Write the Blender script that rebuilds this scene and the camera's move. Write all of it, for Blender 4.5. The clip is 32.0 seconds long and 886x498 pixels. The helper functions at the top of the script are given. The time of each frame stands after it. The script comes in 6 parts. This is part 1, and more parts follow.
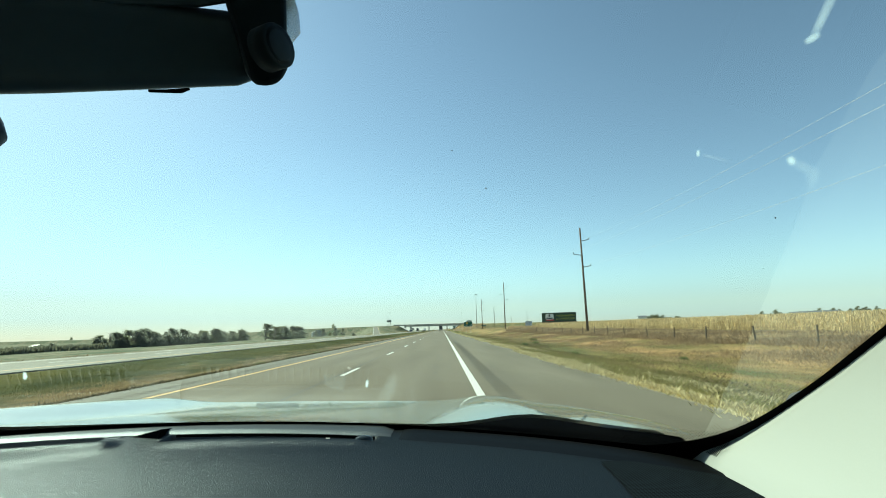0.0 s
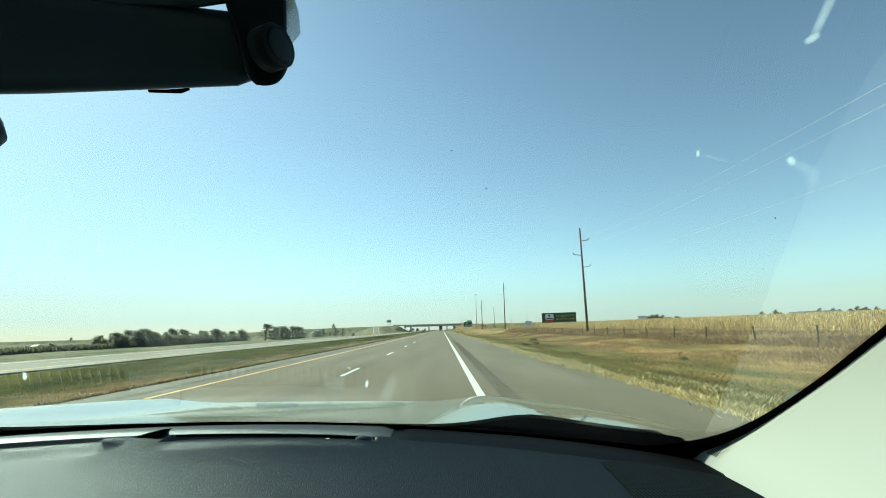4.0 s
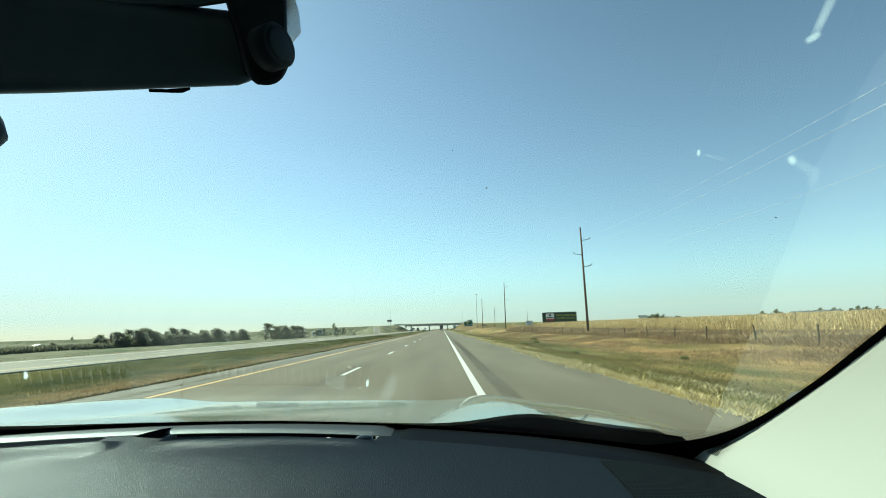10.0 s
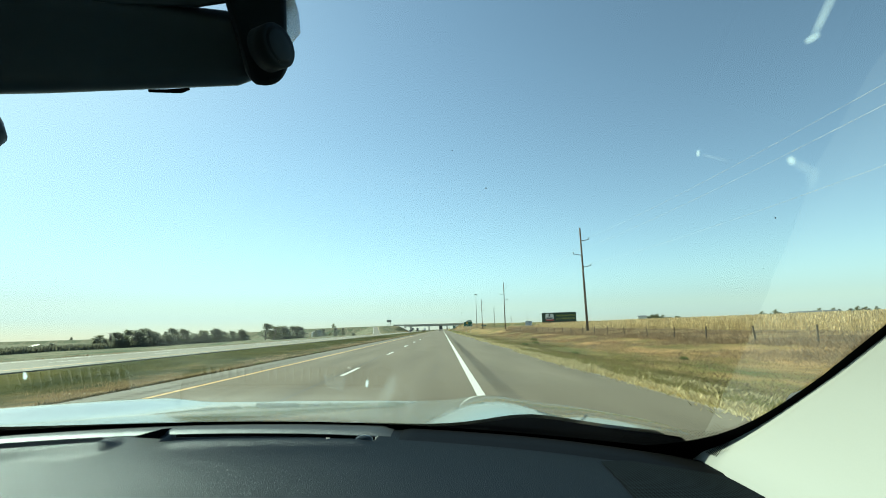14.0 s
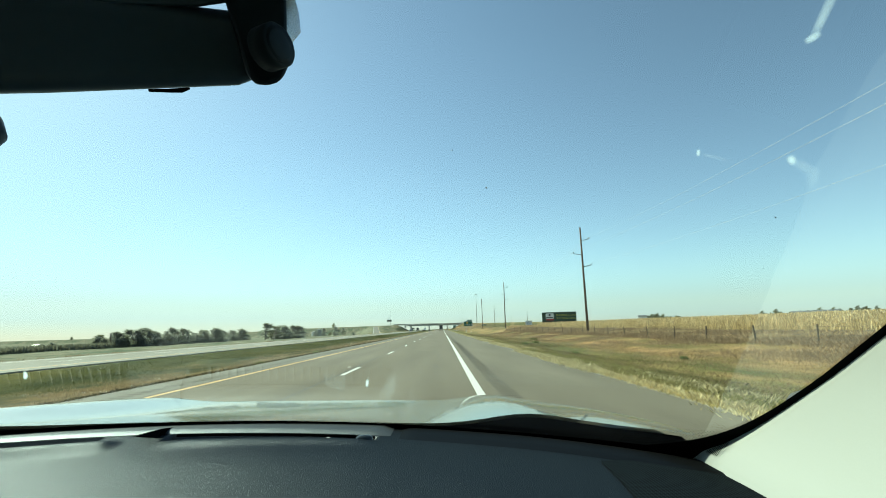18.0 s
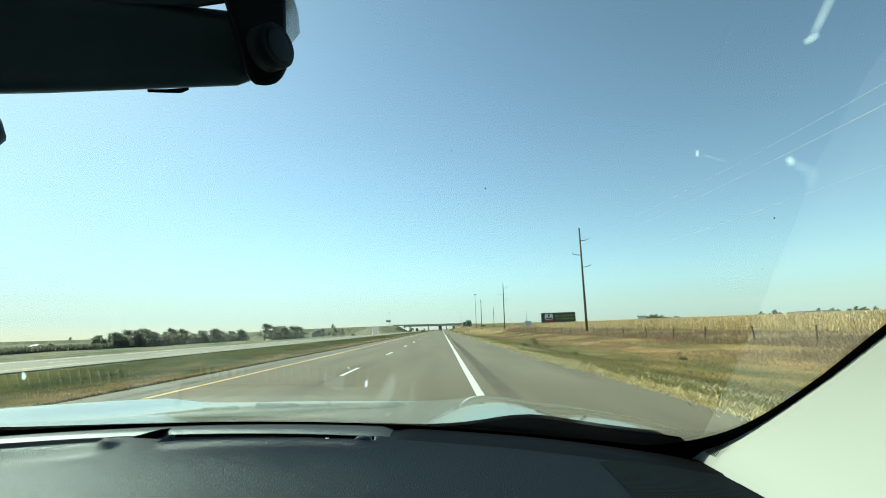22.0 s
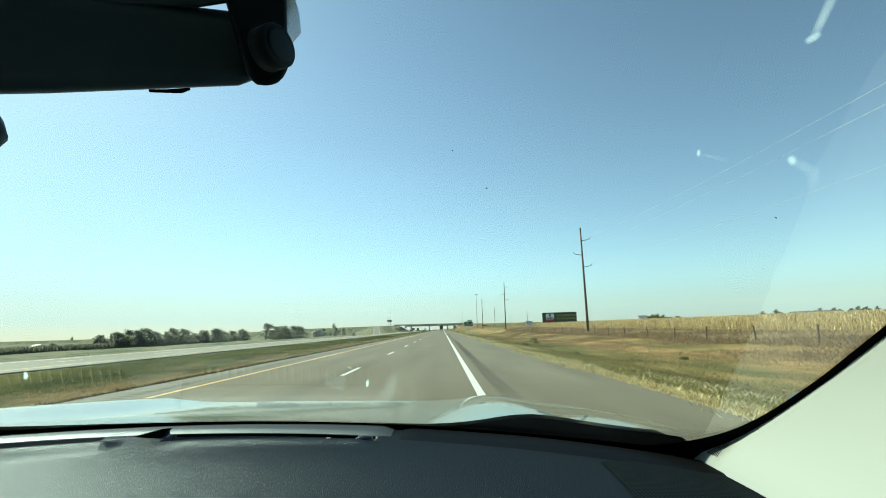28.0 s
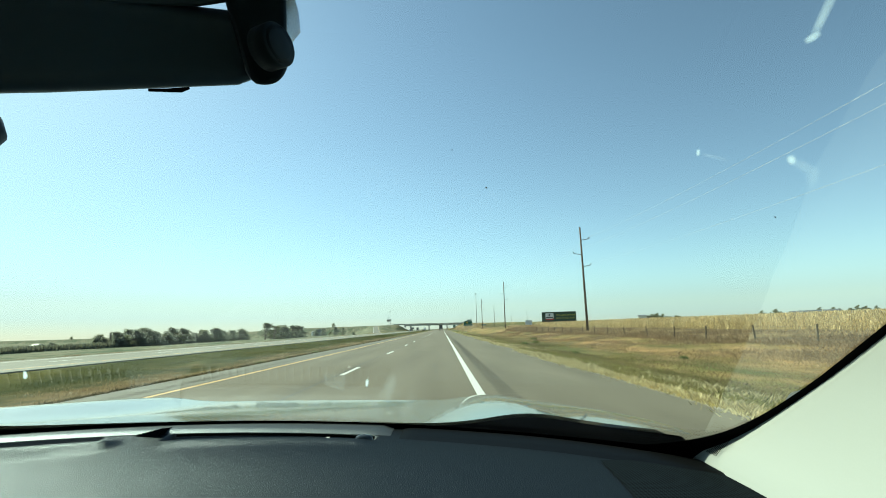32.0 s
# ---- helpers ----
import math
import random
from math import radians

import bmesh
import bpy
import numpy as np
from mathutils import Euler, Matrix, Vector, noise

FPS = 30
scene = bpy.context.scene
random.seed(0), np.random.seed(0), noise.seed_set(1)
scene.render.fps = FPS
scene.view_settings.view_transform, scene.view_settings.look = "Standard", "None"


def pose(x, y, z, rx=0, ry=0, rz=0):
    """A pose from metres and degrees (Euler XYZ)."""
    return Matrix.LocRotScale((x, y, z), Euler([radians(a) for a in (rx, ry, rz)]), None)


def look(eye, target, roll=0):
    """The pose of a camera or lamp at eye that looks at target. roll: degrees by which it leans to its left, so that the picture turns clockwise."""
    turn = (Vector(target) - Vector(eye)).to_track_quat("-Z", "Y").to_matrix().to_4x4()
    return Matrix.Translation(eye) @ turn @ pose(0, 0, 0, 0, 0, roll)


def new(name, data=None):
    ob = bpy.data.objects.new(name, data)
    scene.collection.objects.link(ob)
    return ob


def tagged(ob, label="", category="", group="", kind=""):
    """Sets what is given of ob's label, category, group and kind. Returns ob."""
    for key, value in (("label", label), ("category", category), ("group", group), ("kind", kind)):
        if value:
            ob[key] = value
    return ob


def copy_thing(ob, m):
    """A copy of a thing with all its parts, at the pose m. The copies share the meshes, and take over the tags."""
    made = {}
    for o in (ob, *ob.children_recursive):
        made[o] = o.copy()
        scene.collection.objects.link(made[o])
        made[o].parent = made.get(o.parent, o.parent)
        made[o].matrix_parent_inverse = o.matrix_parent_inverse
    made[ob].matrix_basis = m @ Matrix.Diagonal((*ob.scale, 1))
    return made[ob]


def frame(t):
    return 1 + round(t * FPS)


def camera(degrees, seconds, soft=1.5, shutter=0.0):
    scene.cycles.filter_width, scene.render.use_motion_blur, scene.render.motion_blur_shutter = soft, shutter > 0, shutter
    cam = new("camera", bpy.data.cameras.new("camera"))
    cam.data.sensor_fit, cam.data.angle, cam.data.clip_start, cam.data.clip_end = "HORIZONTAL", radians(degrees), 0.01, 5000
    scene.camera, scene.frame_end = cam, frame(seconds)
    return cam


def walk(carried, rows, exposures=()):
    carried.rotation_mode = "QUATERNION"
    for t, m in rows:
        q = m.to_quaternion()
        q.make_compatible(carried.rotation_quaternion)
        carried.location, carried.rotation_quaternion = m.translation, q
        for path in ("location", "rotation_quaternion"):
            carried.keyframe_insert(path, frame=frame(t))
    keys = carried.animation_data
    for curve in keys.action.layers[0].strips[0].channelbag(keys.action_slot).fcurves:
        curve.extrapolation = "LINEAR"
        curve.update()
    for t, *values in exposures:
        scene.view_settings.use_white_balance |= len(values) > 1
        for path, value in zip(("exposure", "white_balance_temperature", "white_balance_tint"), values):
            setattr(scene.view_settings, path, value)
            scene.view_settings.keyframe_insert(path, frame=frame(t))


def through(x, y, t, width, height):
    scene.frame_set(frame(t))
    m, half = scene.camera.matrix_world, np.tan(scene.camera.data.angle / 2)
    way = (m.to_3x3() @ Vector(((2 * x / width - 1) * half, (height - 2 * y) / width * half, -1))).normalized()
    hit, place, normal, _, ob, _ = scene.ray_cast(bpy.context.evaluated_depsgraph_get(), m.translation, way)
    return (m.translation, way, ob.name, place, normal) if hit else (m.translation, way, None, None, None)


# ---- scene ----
# A straight motorway over the plains, seen from the passenger side of a car that stands in its right lane.
# x: to the right, y: along the road, z: up from the road.
EYE = (0.0, 0.0, 1.36)
cam = camera(88.0, 32.0, soft=1.0)
# seconds, yaw, pitch: the cabin keeps its place before the lens but for a slight tremor
TREMOR = [(0, 0.0, 0.0), (2, 0.0, 0.0), (3, 0.0, 0.02), (6, -0.05, 0.0), (7, -0.06, -0.02), (8, 0.04, 0.02), (9, 0.02, -0.1),
          (11, 0.08, 0.0), (13, 0.02, 0.0), (14, 0.0, -0.01), (17, 0.0, 0.0), (18, 0.02, -0.06), (19, 0.0, 0.0), (20, 0.0, -0.02),
          (21, 0.08, -0.01), (22, -0.08, 0.0), (23, 0.03, -0.06), (24, -0.08, 0.02), (25, 0.09, -0.06), (28, 0.05, -0.02),
          (29, -0.02, -0.04), (30, -0.07, 0.06), (31, 0.0, -0.01), (32, 0.0, -0.09)]
walk(cam, [(t, pose(*EYE, 90 + 9.92 + dp, 1.5, -0.07 + dy)) for t, dy, dp in TREMOR],
     exposures=[(0, 0.83, 6910, -19.0), (32, 0.83, 6910, -19.0)])

# ---- light ----
SUN_EL, SUN_AZ = radians(40), radians(-54)          # azimuth from +y, towards +x
world = bpy.data.worlds.new("sky")
scene.world = world
world.use_nodes = True
wn = world.node_tree
sky = wn.nodes.new("ShaderNodeTexSky")
sky.sky_type = "NISHITA"
sky.sun_disc = False
sky.sun_elevation, sky.sun_rotation = SUN_EL, SUN_AZ
sky.air_density, sky.dust_density, sky.ozone_density, sky.altitude = 1.0, 0.6, 2.6, 900
# hazy air: dim high up and away from the sun, and evenly bright towards the horizon
def sky_math(kind, a, b):
    k = wn.nodes.new("ShaderNodeMath")
    k.operation = kind
    for i, v in enumerate((a, b)):
        if isinstance(v, (int, float)):
            k.inputs[i].default_value = v
        else:
            wn.links.new(v, k.inputs[i])
    return k.outputs[0]


grey, pale, evened = wn.nodes.new("ShaderNodeRGBToBW"), wn.nodes.new("ShaderNodeHueSaturation"), wn.nodes.new("ShaderNodeMix")
wn.links.new(sky.outputs[0], grey.inputs[0])
rise = sky_math("POWER", grey.outputs[0], 0.62)
level = sky_math("POWER", sky_math("MULTIPLY", grey.outputs[0], 0.235), 1.55)
level = sky_math("DIVIDE", rise, sky_math("ADD", level, 1.0))
pale.inputs["Saturation"].default_value, pale.inputs["Hue"].default_value = 0.91, 0.505
wn.links.new(sky.outputs[0], pale.inputs["Color"])
evened.data_type, evened.blend_type = "RGBA", "MULTIPLY"
evened.inputs[0].default_value = 1.0
wn.links.new(pale.outputs[0], evened.inputs[6])
wn.links.new(level, evened.inputs[7])
cool, bands = wn.nodes.new("ShaderNodeMix"), wn.nodes.new("ShaderNodeSeparateColor")      # white haze low in the sky
wn.links.new(sky.outputs[0], bands.inputs[0])
milky = wn.nodes.new("ShaderNodeMapRange")
milky.interpolation_type = "SMOOTHSTEP"
milky.inputs["From Min"].default_value, milky.inputs["From Max"].default_value = 0.45, 0.84
wn.links.new(sky_math("DIVIDE", bands.outputs[0], bands.outputs[2]), milky.inputs[0])
cool.data_type, cool.blend_type = "RGBA", "MULTIPLY"
wn.links.new(milky.outputs[0], cool.inputs[0])
cool.inputs[7].default_value = (0.835, 0.81, 0.90, 1)
wn.links.new(evened.outputs[2], cool.inputs[6])
ashen, dusty = wn.nodes.new("ShaderNodeMix"), wn.nodes.new("ShaderNodeMapRange")      # grey dust above the horizon
dusty.interpolation_type = "SMOOTHSTEP"
dusty.inputs["From Min"].default_value, dusty.inputs["From Max"].default_value = 0.80, 1.15
wn.links.new(sky_math("DIVIDE", bands.outputs[0], bands.outputs[2]), dusty.inputs[0])
ashen.data_type, ashen.blend_type = "RGBA", "MULTIPLY"
wn.links.new(dusty.outputs[0], ashen.inputs[0])
ashen.inputs[7].default_value = (0.86, 0.93, 1.08, 1)
wn.links.new(cool.outputs[2], ashen.inputs[6])
wn.links.new(ashen.outputs[2], wn.nodes["Background"].inputs[0])
wn.nodes["Background"].inputs[1].default_value = 0.088
sun = new("sun", bpy.data.lights.new("sun", "SUN"))
sun.data.energy, sun.data.angle, sun.data.color = 4.5, radians(0.55), (1.0, 0.92, 0.79)
sun_way = Vector((math.sin(SUN_AZ) * math.cos(SUN_EL), math.cos(SUN_AZ) * math.cos(SUN_EL), math.sin(SUN_EL)))
sun.matrix_world = look(sun_way * 100, (0, 0, 0))


# ---- materials ----
def mat(name, c1, c2=None, scale=4.0, rough=0.7, metal=0.0, bump=0.0, fine=None, stretch=(1, 1, 1), island=0.0, rand=0.0,
        coat=0.0, spec=0.5):
    """Two noise scales mix c1 and c2; bump is a relief in metres at the fine scale; island and rand vary pieces."""
    m = bpy.data.materials.new(name)
    m.use_nodes = True
    n, l = m.node_tree.nodes, m.node_tree.links
    b = n["Principled BSDF"]
    c2 = c2 or tuple(v * 0.8 for v in c1)
    fine = fine or scale * 12
    tc = n.new("ShaderNodeTexCoord")
    mp = n.new("ShaderNodeMapping")
    mp.inputs["Scale"].default_value = stretch
    l.new(tc.outputs["Object"], mp.inputs[0])
    big, small = n.new("ShaderNodeTexNoise"), n.new("ShaderNodeTexNoise")
    for t, s, d in ((big, scale, 4), (small, fine, 3)):
        t.inputs["Scale"].default_value, t.inputs["Detail"].default_value = s, d
        l.new(mp.outputs[0], t.inputs["Vector"])
    mix = n.new("ShaderNodeMath")
    mix.operation = "MULTIPLY_ADD"
    mix.inputs[1].default_value = 0.6
    half = n.new("ShaderNodeMath")
    half.operation = "MULTIPLY"
    half.inputs[1].default_value = 0.4
    l.new(small.outputs[0], half.inputs[0])
    l.new(big.outputs[0], mix.inputs[0])
    l.new(half.outputs[0], mix.inputs[2])
    ramp = n.new("ShaderNodeValToRGB")
    ramp.color_ramp.elements[0].position, ramp.color_ramp.elements[1].position = 0.36, 0.64
    ramp.color_ramp.elements[0].color, ramp.color_ramp.elements[1].color = (*c1, 1), (*c2, 1)
    l.new(mix.outputs[0], ramp.inputs[0])
    out = ramp.outputs[0]
    for amount, kind, socket in ((island, "ShaderNodeNewGeometry", "Random Per Island"), (rand, "ShaderNodeObjectInfo", "Random")):
        if amount:
            src = n.new(kind)
            vary = n.new("ShaderNodeMapRange")
            vary.inputs["To Min"].default_value, vary.inputs["To Max"].default_value = 1 - amount, 1 + amount
            l.new(src.outputs[socket], vary.inputs[0])
            hsv = n.new("ShaderNodeHueSaturation")
            l.new(vary.outputs[0], hsv.inputs["Value"])
            l.new(out, hsv.inputs["Color"])
            out = hsv.outputs[0]
    l.new(out, b.inputs["Base Color"])
    b.inputs["Roughness"].default_value, b.inputs["Metallic"].default_value = rough, metal
    b.inputs["Coat Weight"].default_value, b.inputs["Specular IOR Level"].default_value = coat, spec
    b.inputs["Coat Roughness"].default_value = 0.05
    if bump:
        bp = n.new("ShaderNodeBump")
        bp.inputs["Strength"].default_value, bp.inputs["Distance"].default_value = 1.0, bump
        l.new(small.outputs[0], bp.inputs["Height"])
        l.new(bp.outputs[0], b.inputs["Normal"])
    return m


asphalt = mat("asphalt", (0.129, 0.112, 0.086), (0.199, 0.174, 0.135), 0.5, 0.85, bump=0.004, fine=60, stretch=(1.6, 0.12, 1), spec=0.3)
asphalt_shoulder = mat("asphalt_shoulder", (0.133, 0.117, 0.090), (0.200, 0.177, 0.137), 0.7, 0.85, bump=0.004, fine=60, stretch=(1, 0.15, 1), spec=0.3)
concrete_road = mat("concrete_road", (0.195, 0.188, 0.165), (0.265, 0.255, 0.225), 0.25, 0.85, bump=0.003, fine=30, stretch=(1, 0.1, 1), spec=0.3)
asphalt_pale = mat("asphalt_pale", (0.165, 0.16, 0.14), (0.215, 0.205, 0.18), 0.6, 0.85, bump=0.004, fine=50, stretch=(1, 0.15, 1), spec=0.3)
pebble = mat("pebble", (0.36, 0.33, 0.28), (0.24, 0.21, 0.17), 6, 0.9, island=0.4)
tar = mat("tar", (0.035, 0.035, 0.035), (0.06, 0.06, 0.06), 5, 0.6)
groove = mat("groove", (0.108, 0.098, 0.082), (0.125, 0.114, 0.095), 8, 0.9)
paint_white = mat("paint_white", (0.78, 0.79, 0.77), (0.66, 0.67, 0.64), 3, 0.6, bump=0.001, fine=80)
paint_yellow = mat("paint_yellow", (0.82, 0.50, 0.19), (0.70, 0.44, 0.19), 2, 0.6, bump=0.001, fine=80)
straw = mat("straw", (0.74, 0.65, 0.42), (0.36, 0.29, 0.155), 1.6, 0.9, island=0.5)
dry_grass = mat("dry_grass", (0.37, 0.275, 0.185), (0.25, 0.18, 0.118), 0.25, 0.9, island=0.35)
tan_grass = mat("tan_grass", (0.58, 0.45, 0.285), (0.46, 0.345, 0.21), 0.25, 0.9, island=0.3)
olive_grass = mat("olive_grass", (0.225, 0.215, 0.088), (0.34, 0.28, 0.138), 0.4, 0.9, island=0.35)
green_grass = mat("green_grass", (0.066, 0.074, 0.012), (0.096, 0.095, 0.024), 0.3, 0.9, island=0.3)
corn_leaf = mat("corn_leaf", (0.80, 0.66, 0.41), (0.40, 0.29, 0.155), 0.9, 0.8, island=0.55)
bark = mat("bark", (0.20, 0.175, 0.15), (0.28, 0.24, 0.21), 6, 0.95, bump=0.01)
# both tree crown colours are lightened to carry the distance haze
hazy_needles = mat("hazy_needles", (0.22, 0.24, 0.20), (0.26, 0.27, 0.225), 0.8, 0.9, island=0.45)
leaves = mat("leaves", (0.20, 0.225, 0.14), (0.24, 0.25, 0.16), 0.8, 0.9, island=0.4)
dark_grass = mat("dark_grass", (0.055, 0.05, 0.026), (0.085, 0.072, 0.038), 0.6, 0.9, island=0.35)
# far hedge, paled for haze like the tree crowns
hedge_leaf = mat("hedge_leaf", (0.20, 0.21, 0.15), (0.26, 0.25, 0.19), 0.5, 0.9, island=0.3)
weed = mat("weed", (0.17, 0.21, 0.09), (0.23, 0.24, 0.11), 3, 0.9, island=0.3)
pole_wood = mat("pole_wood", (0.095, 0.068, 0.05), (0.15, 0.11, 0.082), 3, 0.9, bump=0.004, stretch=(4, 4, 0.3))
post_wood = mat("post_wood", (0.10, 0.078, 0.058), (0.17, 0.135, 0.10), 3, 0.95, bump=0.004, stretch=(4, 4, 0.4), rand=0.3)
sign_wood = mat("sign_wood", (0.42, 0.30, 0.16), (0.33, 0.23, 0.12), 4, 0.85, stretch=(4, 4, 0.3))
galvanised = mat("galvanised", (0.55, 0.57, 0.58), (0.45, 0.47, 0.48), 5, 0.4, 0.8)
steel_dark = mat("steel_dark", (0.12, 0.12, 0.12), (0.17, 0.17, 0.16), 5, 0.6, 0.5)
wire_metal = mat("wire_metal", (0.62, 0.63, 0.65), (0.55, 0.56, 0.58), 5, 0.4, 0.5)
sign_green = mat("sign_green", (0.004, 0.105, 0.062), (0.004, 0.085, 0.05), 2, 0.45)
sign_white = mat("sign_white", (0.78, 0.80, 0.78), (0.70, 0.72, 0.70), 2, 0.45)
sign_back = mat("sign_back", (0.22, 0.22, 0.21), (0.28, 0.28, 0.27), 3, 0.6, 0.4)
sign_yellow = mat("sign_yellow", (0.80, 0.50, 0.04), (0.70, 0.44, 0.04), 2, 0.5)
sign_black = mat("sign_black", (0.015, 0.015, 0.015), (0.02, 0.02, 0.02), 2, 0.5)
sign_red = mat("sign_red", (0.45, 0.03, 0.03), (0.36, 0.025, 0.025), 2, 0.5)
sign_blue = mat("sign_blue", (0.12, 0.22, 0.36), (0.16, 0.27, 0.42), 2, 0.5)
board_green = mat("board_green", (0.018, 0.045, 0.022), (0.026, 0.058, 0.028), 0.4, 0.5)
board_lime = mat("board_lime", (0.45, 0.48, 0.07), (0.40, 0.42, 0.06), 2, 0.5)
board_brown = mat("board_brown", (0.16, 0.085, 0.05), (0.11, 0.06, 0.035), 1, 0.8)
concrete = mat("concrete", (0.42, 0.39, 0.34), (0.34, 0.315, 0.275), 0.6, 0.9, bump=0.004, fine=18)
concrete_pale = mat("concrete_pale", (0.50, 0.46, 0.38), (0.41, 0.37, 0.30), 0.5, 0.9, bump=0.004, fine=18)
girder_paint = mat("girder_paint", (0.42, 0.41, 0.375), (0.47, 0.455, 0.415), 0.4, 0.8)
barn_white = mat("barn_white", (0.72, 0.72, 0.69), (0.62, 0.62, 0.59), 0.3, 0.6, stretch=(6, 6, 0.2))
barn_grey = mat("barn_grey", (0.16, 0.18, 0.19), (0.21, 0.23, 0.24), 0.3, 0.6)
roof_metal = mat("roof_metal", (0.26, 0.27, 0.28), (0.20, 0.21, 0.22), 0.4, 0.5, 0.4)
glass_dark = mat("glass_dark", (0.018, 0.026, 0.031), (0.022, 0.031, 0.036), 1, 0.06)
rubber = mat("rubber", (0.018, 0.018, 0.018), (0.028, 0.028, 0.028), 20, 0.8)
car_silver = mat("car_silver", (0.205, 0.24, 0.22), (0.19, 0.225, 0.205), 1.5, 0.45, 0.05, coat=0.9)
car_dark = mat("car_dark", (0.035, 0.045, 0.05), (0.045, 0.055, 0.06), 1, 0.25, 0.3, coat=1.0)
truck_white = mat("truck_white", (0.66, 0.67, 0.66), (0.58, 0.59, 0.58), 0.5, 0.4)
truck_grey = mat("truck_grey", (0.33, 0.35, 0.36), (0.28, 0.30, 0.31), 0.6, 0.5)
truck_dark = mat("truck_dark", (0.05, 0.05, 0.05), (0.07, 0.07, 0.07), 2, 0.6)
lamp_glass = mat("lamp_glass", (0.6, 0.6, 0.58), (0.5, 0.5, 0.5), 3, 0.15)
tail_red = mat("tail_red", (0.30, 0.01, 0.01), (0.22, 0.01, 0.01), 3, 0.2)
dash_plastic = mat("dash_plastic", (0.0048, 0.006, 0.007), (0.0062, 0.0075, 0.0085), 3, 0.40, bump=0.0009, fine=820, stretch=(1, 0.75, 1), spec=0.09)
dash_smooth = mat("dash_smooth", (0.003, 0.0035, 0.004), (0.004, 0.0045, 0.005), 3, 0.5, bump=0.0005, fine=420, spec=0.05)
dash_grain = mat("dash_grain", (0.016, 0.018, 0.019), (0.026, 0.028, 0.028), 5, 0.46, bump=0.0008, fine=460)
dash_fin = mat("dash_fin", (0.019, 0.021, 0.022), (0.027, 0.029, 0.029), 5, 0.5)
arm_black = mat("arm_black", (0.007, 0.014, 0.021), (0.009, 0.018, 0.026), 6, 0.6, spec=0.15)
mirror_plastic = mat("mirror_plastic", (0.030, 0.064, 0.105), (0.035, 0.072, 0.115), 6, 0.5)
black_plastic = mat("black_plastic", (0.028, 0.030, 0.032), (0.036, 0.038, 0.040), 6, 0.5)
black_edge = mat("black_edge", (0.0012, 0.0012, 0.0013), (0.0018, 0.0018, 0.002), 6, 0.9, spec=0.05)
trim_pale = mat("trim_pale", (0.312, 0.352, 0.352), (0.298, 0.337, 0.337), 2, 0.95, bump=0.00005, fine=900, spec=0.1)
headliner_cloth = mat("headliner_cloth", (0.42, 0.42, 0.40), (0.38, 0.38, 0.36), 4, 0.95, bump=0.0004, fine=600)
seat_cloth = mat("seat_cloth", (0.05, 0.05, 0.052), (0.07, 0.07, 0.07), 5, 0.9, bump=0.0005, fine=500)


def glass_material(name, tint, gloss, film):
    m = bpy.data.materials.new(name)
    m.use_nodes = True
    n, l = m.node_tree.nodes, m.node_tree.links
    n.remove(n["Principled BSDF"])
    tr, gl, mx = n.new("ShaderNodeBsdfTransparent"), n.new("ShaderNodeBsdfGlossy"), n.new("ShaderNodeMixShader")
    tr.inputs[0].default_value = (*tint, 1)
    gl.inputs["Roughness"].default_value = 0.0
    fr, twice = n.new("ShaderNodeFresnel"), n.new("ShaderNodeMath")
    fr.inputs["IOR"].default_value = 1.5
    twice.operation, twice.use_clamp = "MULTIPLY", True
    twice.inputs[1].default_value = gloss
    l.new(fr.outputs[0], twice.inputs[0])
    l.new(twice.outputs[0], mx.inputs[0])
    l.new(tr.outputs[0], mx.inputs[1])
    l.new(gl.outputs[0], mx.inputs[2])
    # a film of road dust that scatters a little light
    dust, veil = n.new("ShaderNodeBsdfTranslucent"), n.new("ShaderNodeMixShader")
    veil.inputs[0].default_value = film
    l.new(mx.outputs[0], veil.inputs[1])
    l.new(dust.outputs[0], veil.inputs[2])
    l.new(veil.outputs[0], n["Material Output"].inputs[0])
    return m


def skin(m, gloss, rough):
    """Turns a plain plastic into a dull skin with a weak even sheen."""
    n, l = m.node_tree.nodes, m.node_tree.links
    b = n["Principled BSDF"]
    b.inputs["Specular IOR Level"].default_value = 0.0
    b.inputs["IOR"].default_value = 1.01
    g, add = n.new("ShaderNodeBsdfGlossy"), n.new("ShaderNodeAddShader")
    g.inputs[0].default_value, g.inputs["Roughness"].default_value = (gloss * 0.82, gloss, gloss * 1.17, 1), rough
    if b.inputs["Normal"].is_linked:
        l.new(b.inputs["Normal"].links[0].from_socket, g.inputs["Normal"])
    l.new(b.outputs[0], add.inputs[0])
    l.new(g.outputs[0], add.inputs[1])
    l.new(add.outputs[0], n["Material Output"].inputs[0])
    return m


def leafy(m, through):
    """Thin leaves and blades let part of the light through."""
    n, l = m.node_tree.nodes, m.node_tree.links
    b = n["Principled BSDF"]
    b.inputs["Specular IOR Level"].default_value = 0.15
    t, mx = n.new("ShaderNodeBsdfTranslucent"), n.new("ShaderNodeMixShader")
    mx.inputs[0].default_value = through
    l.new(b.inputs["Base Color"].links[0].from_socket, t.inputs[0])
    l.new(b.outputs[0], mx.inputs[1])
    l.new(t.outputs[0], mx.inputs[2])
    l.new(mx.outputs[0], n["Material Output"].inputs[0])


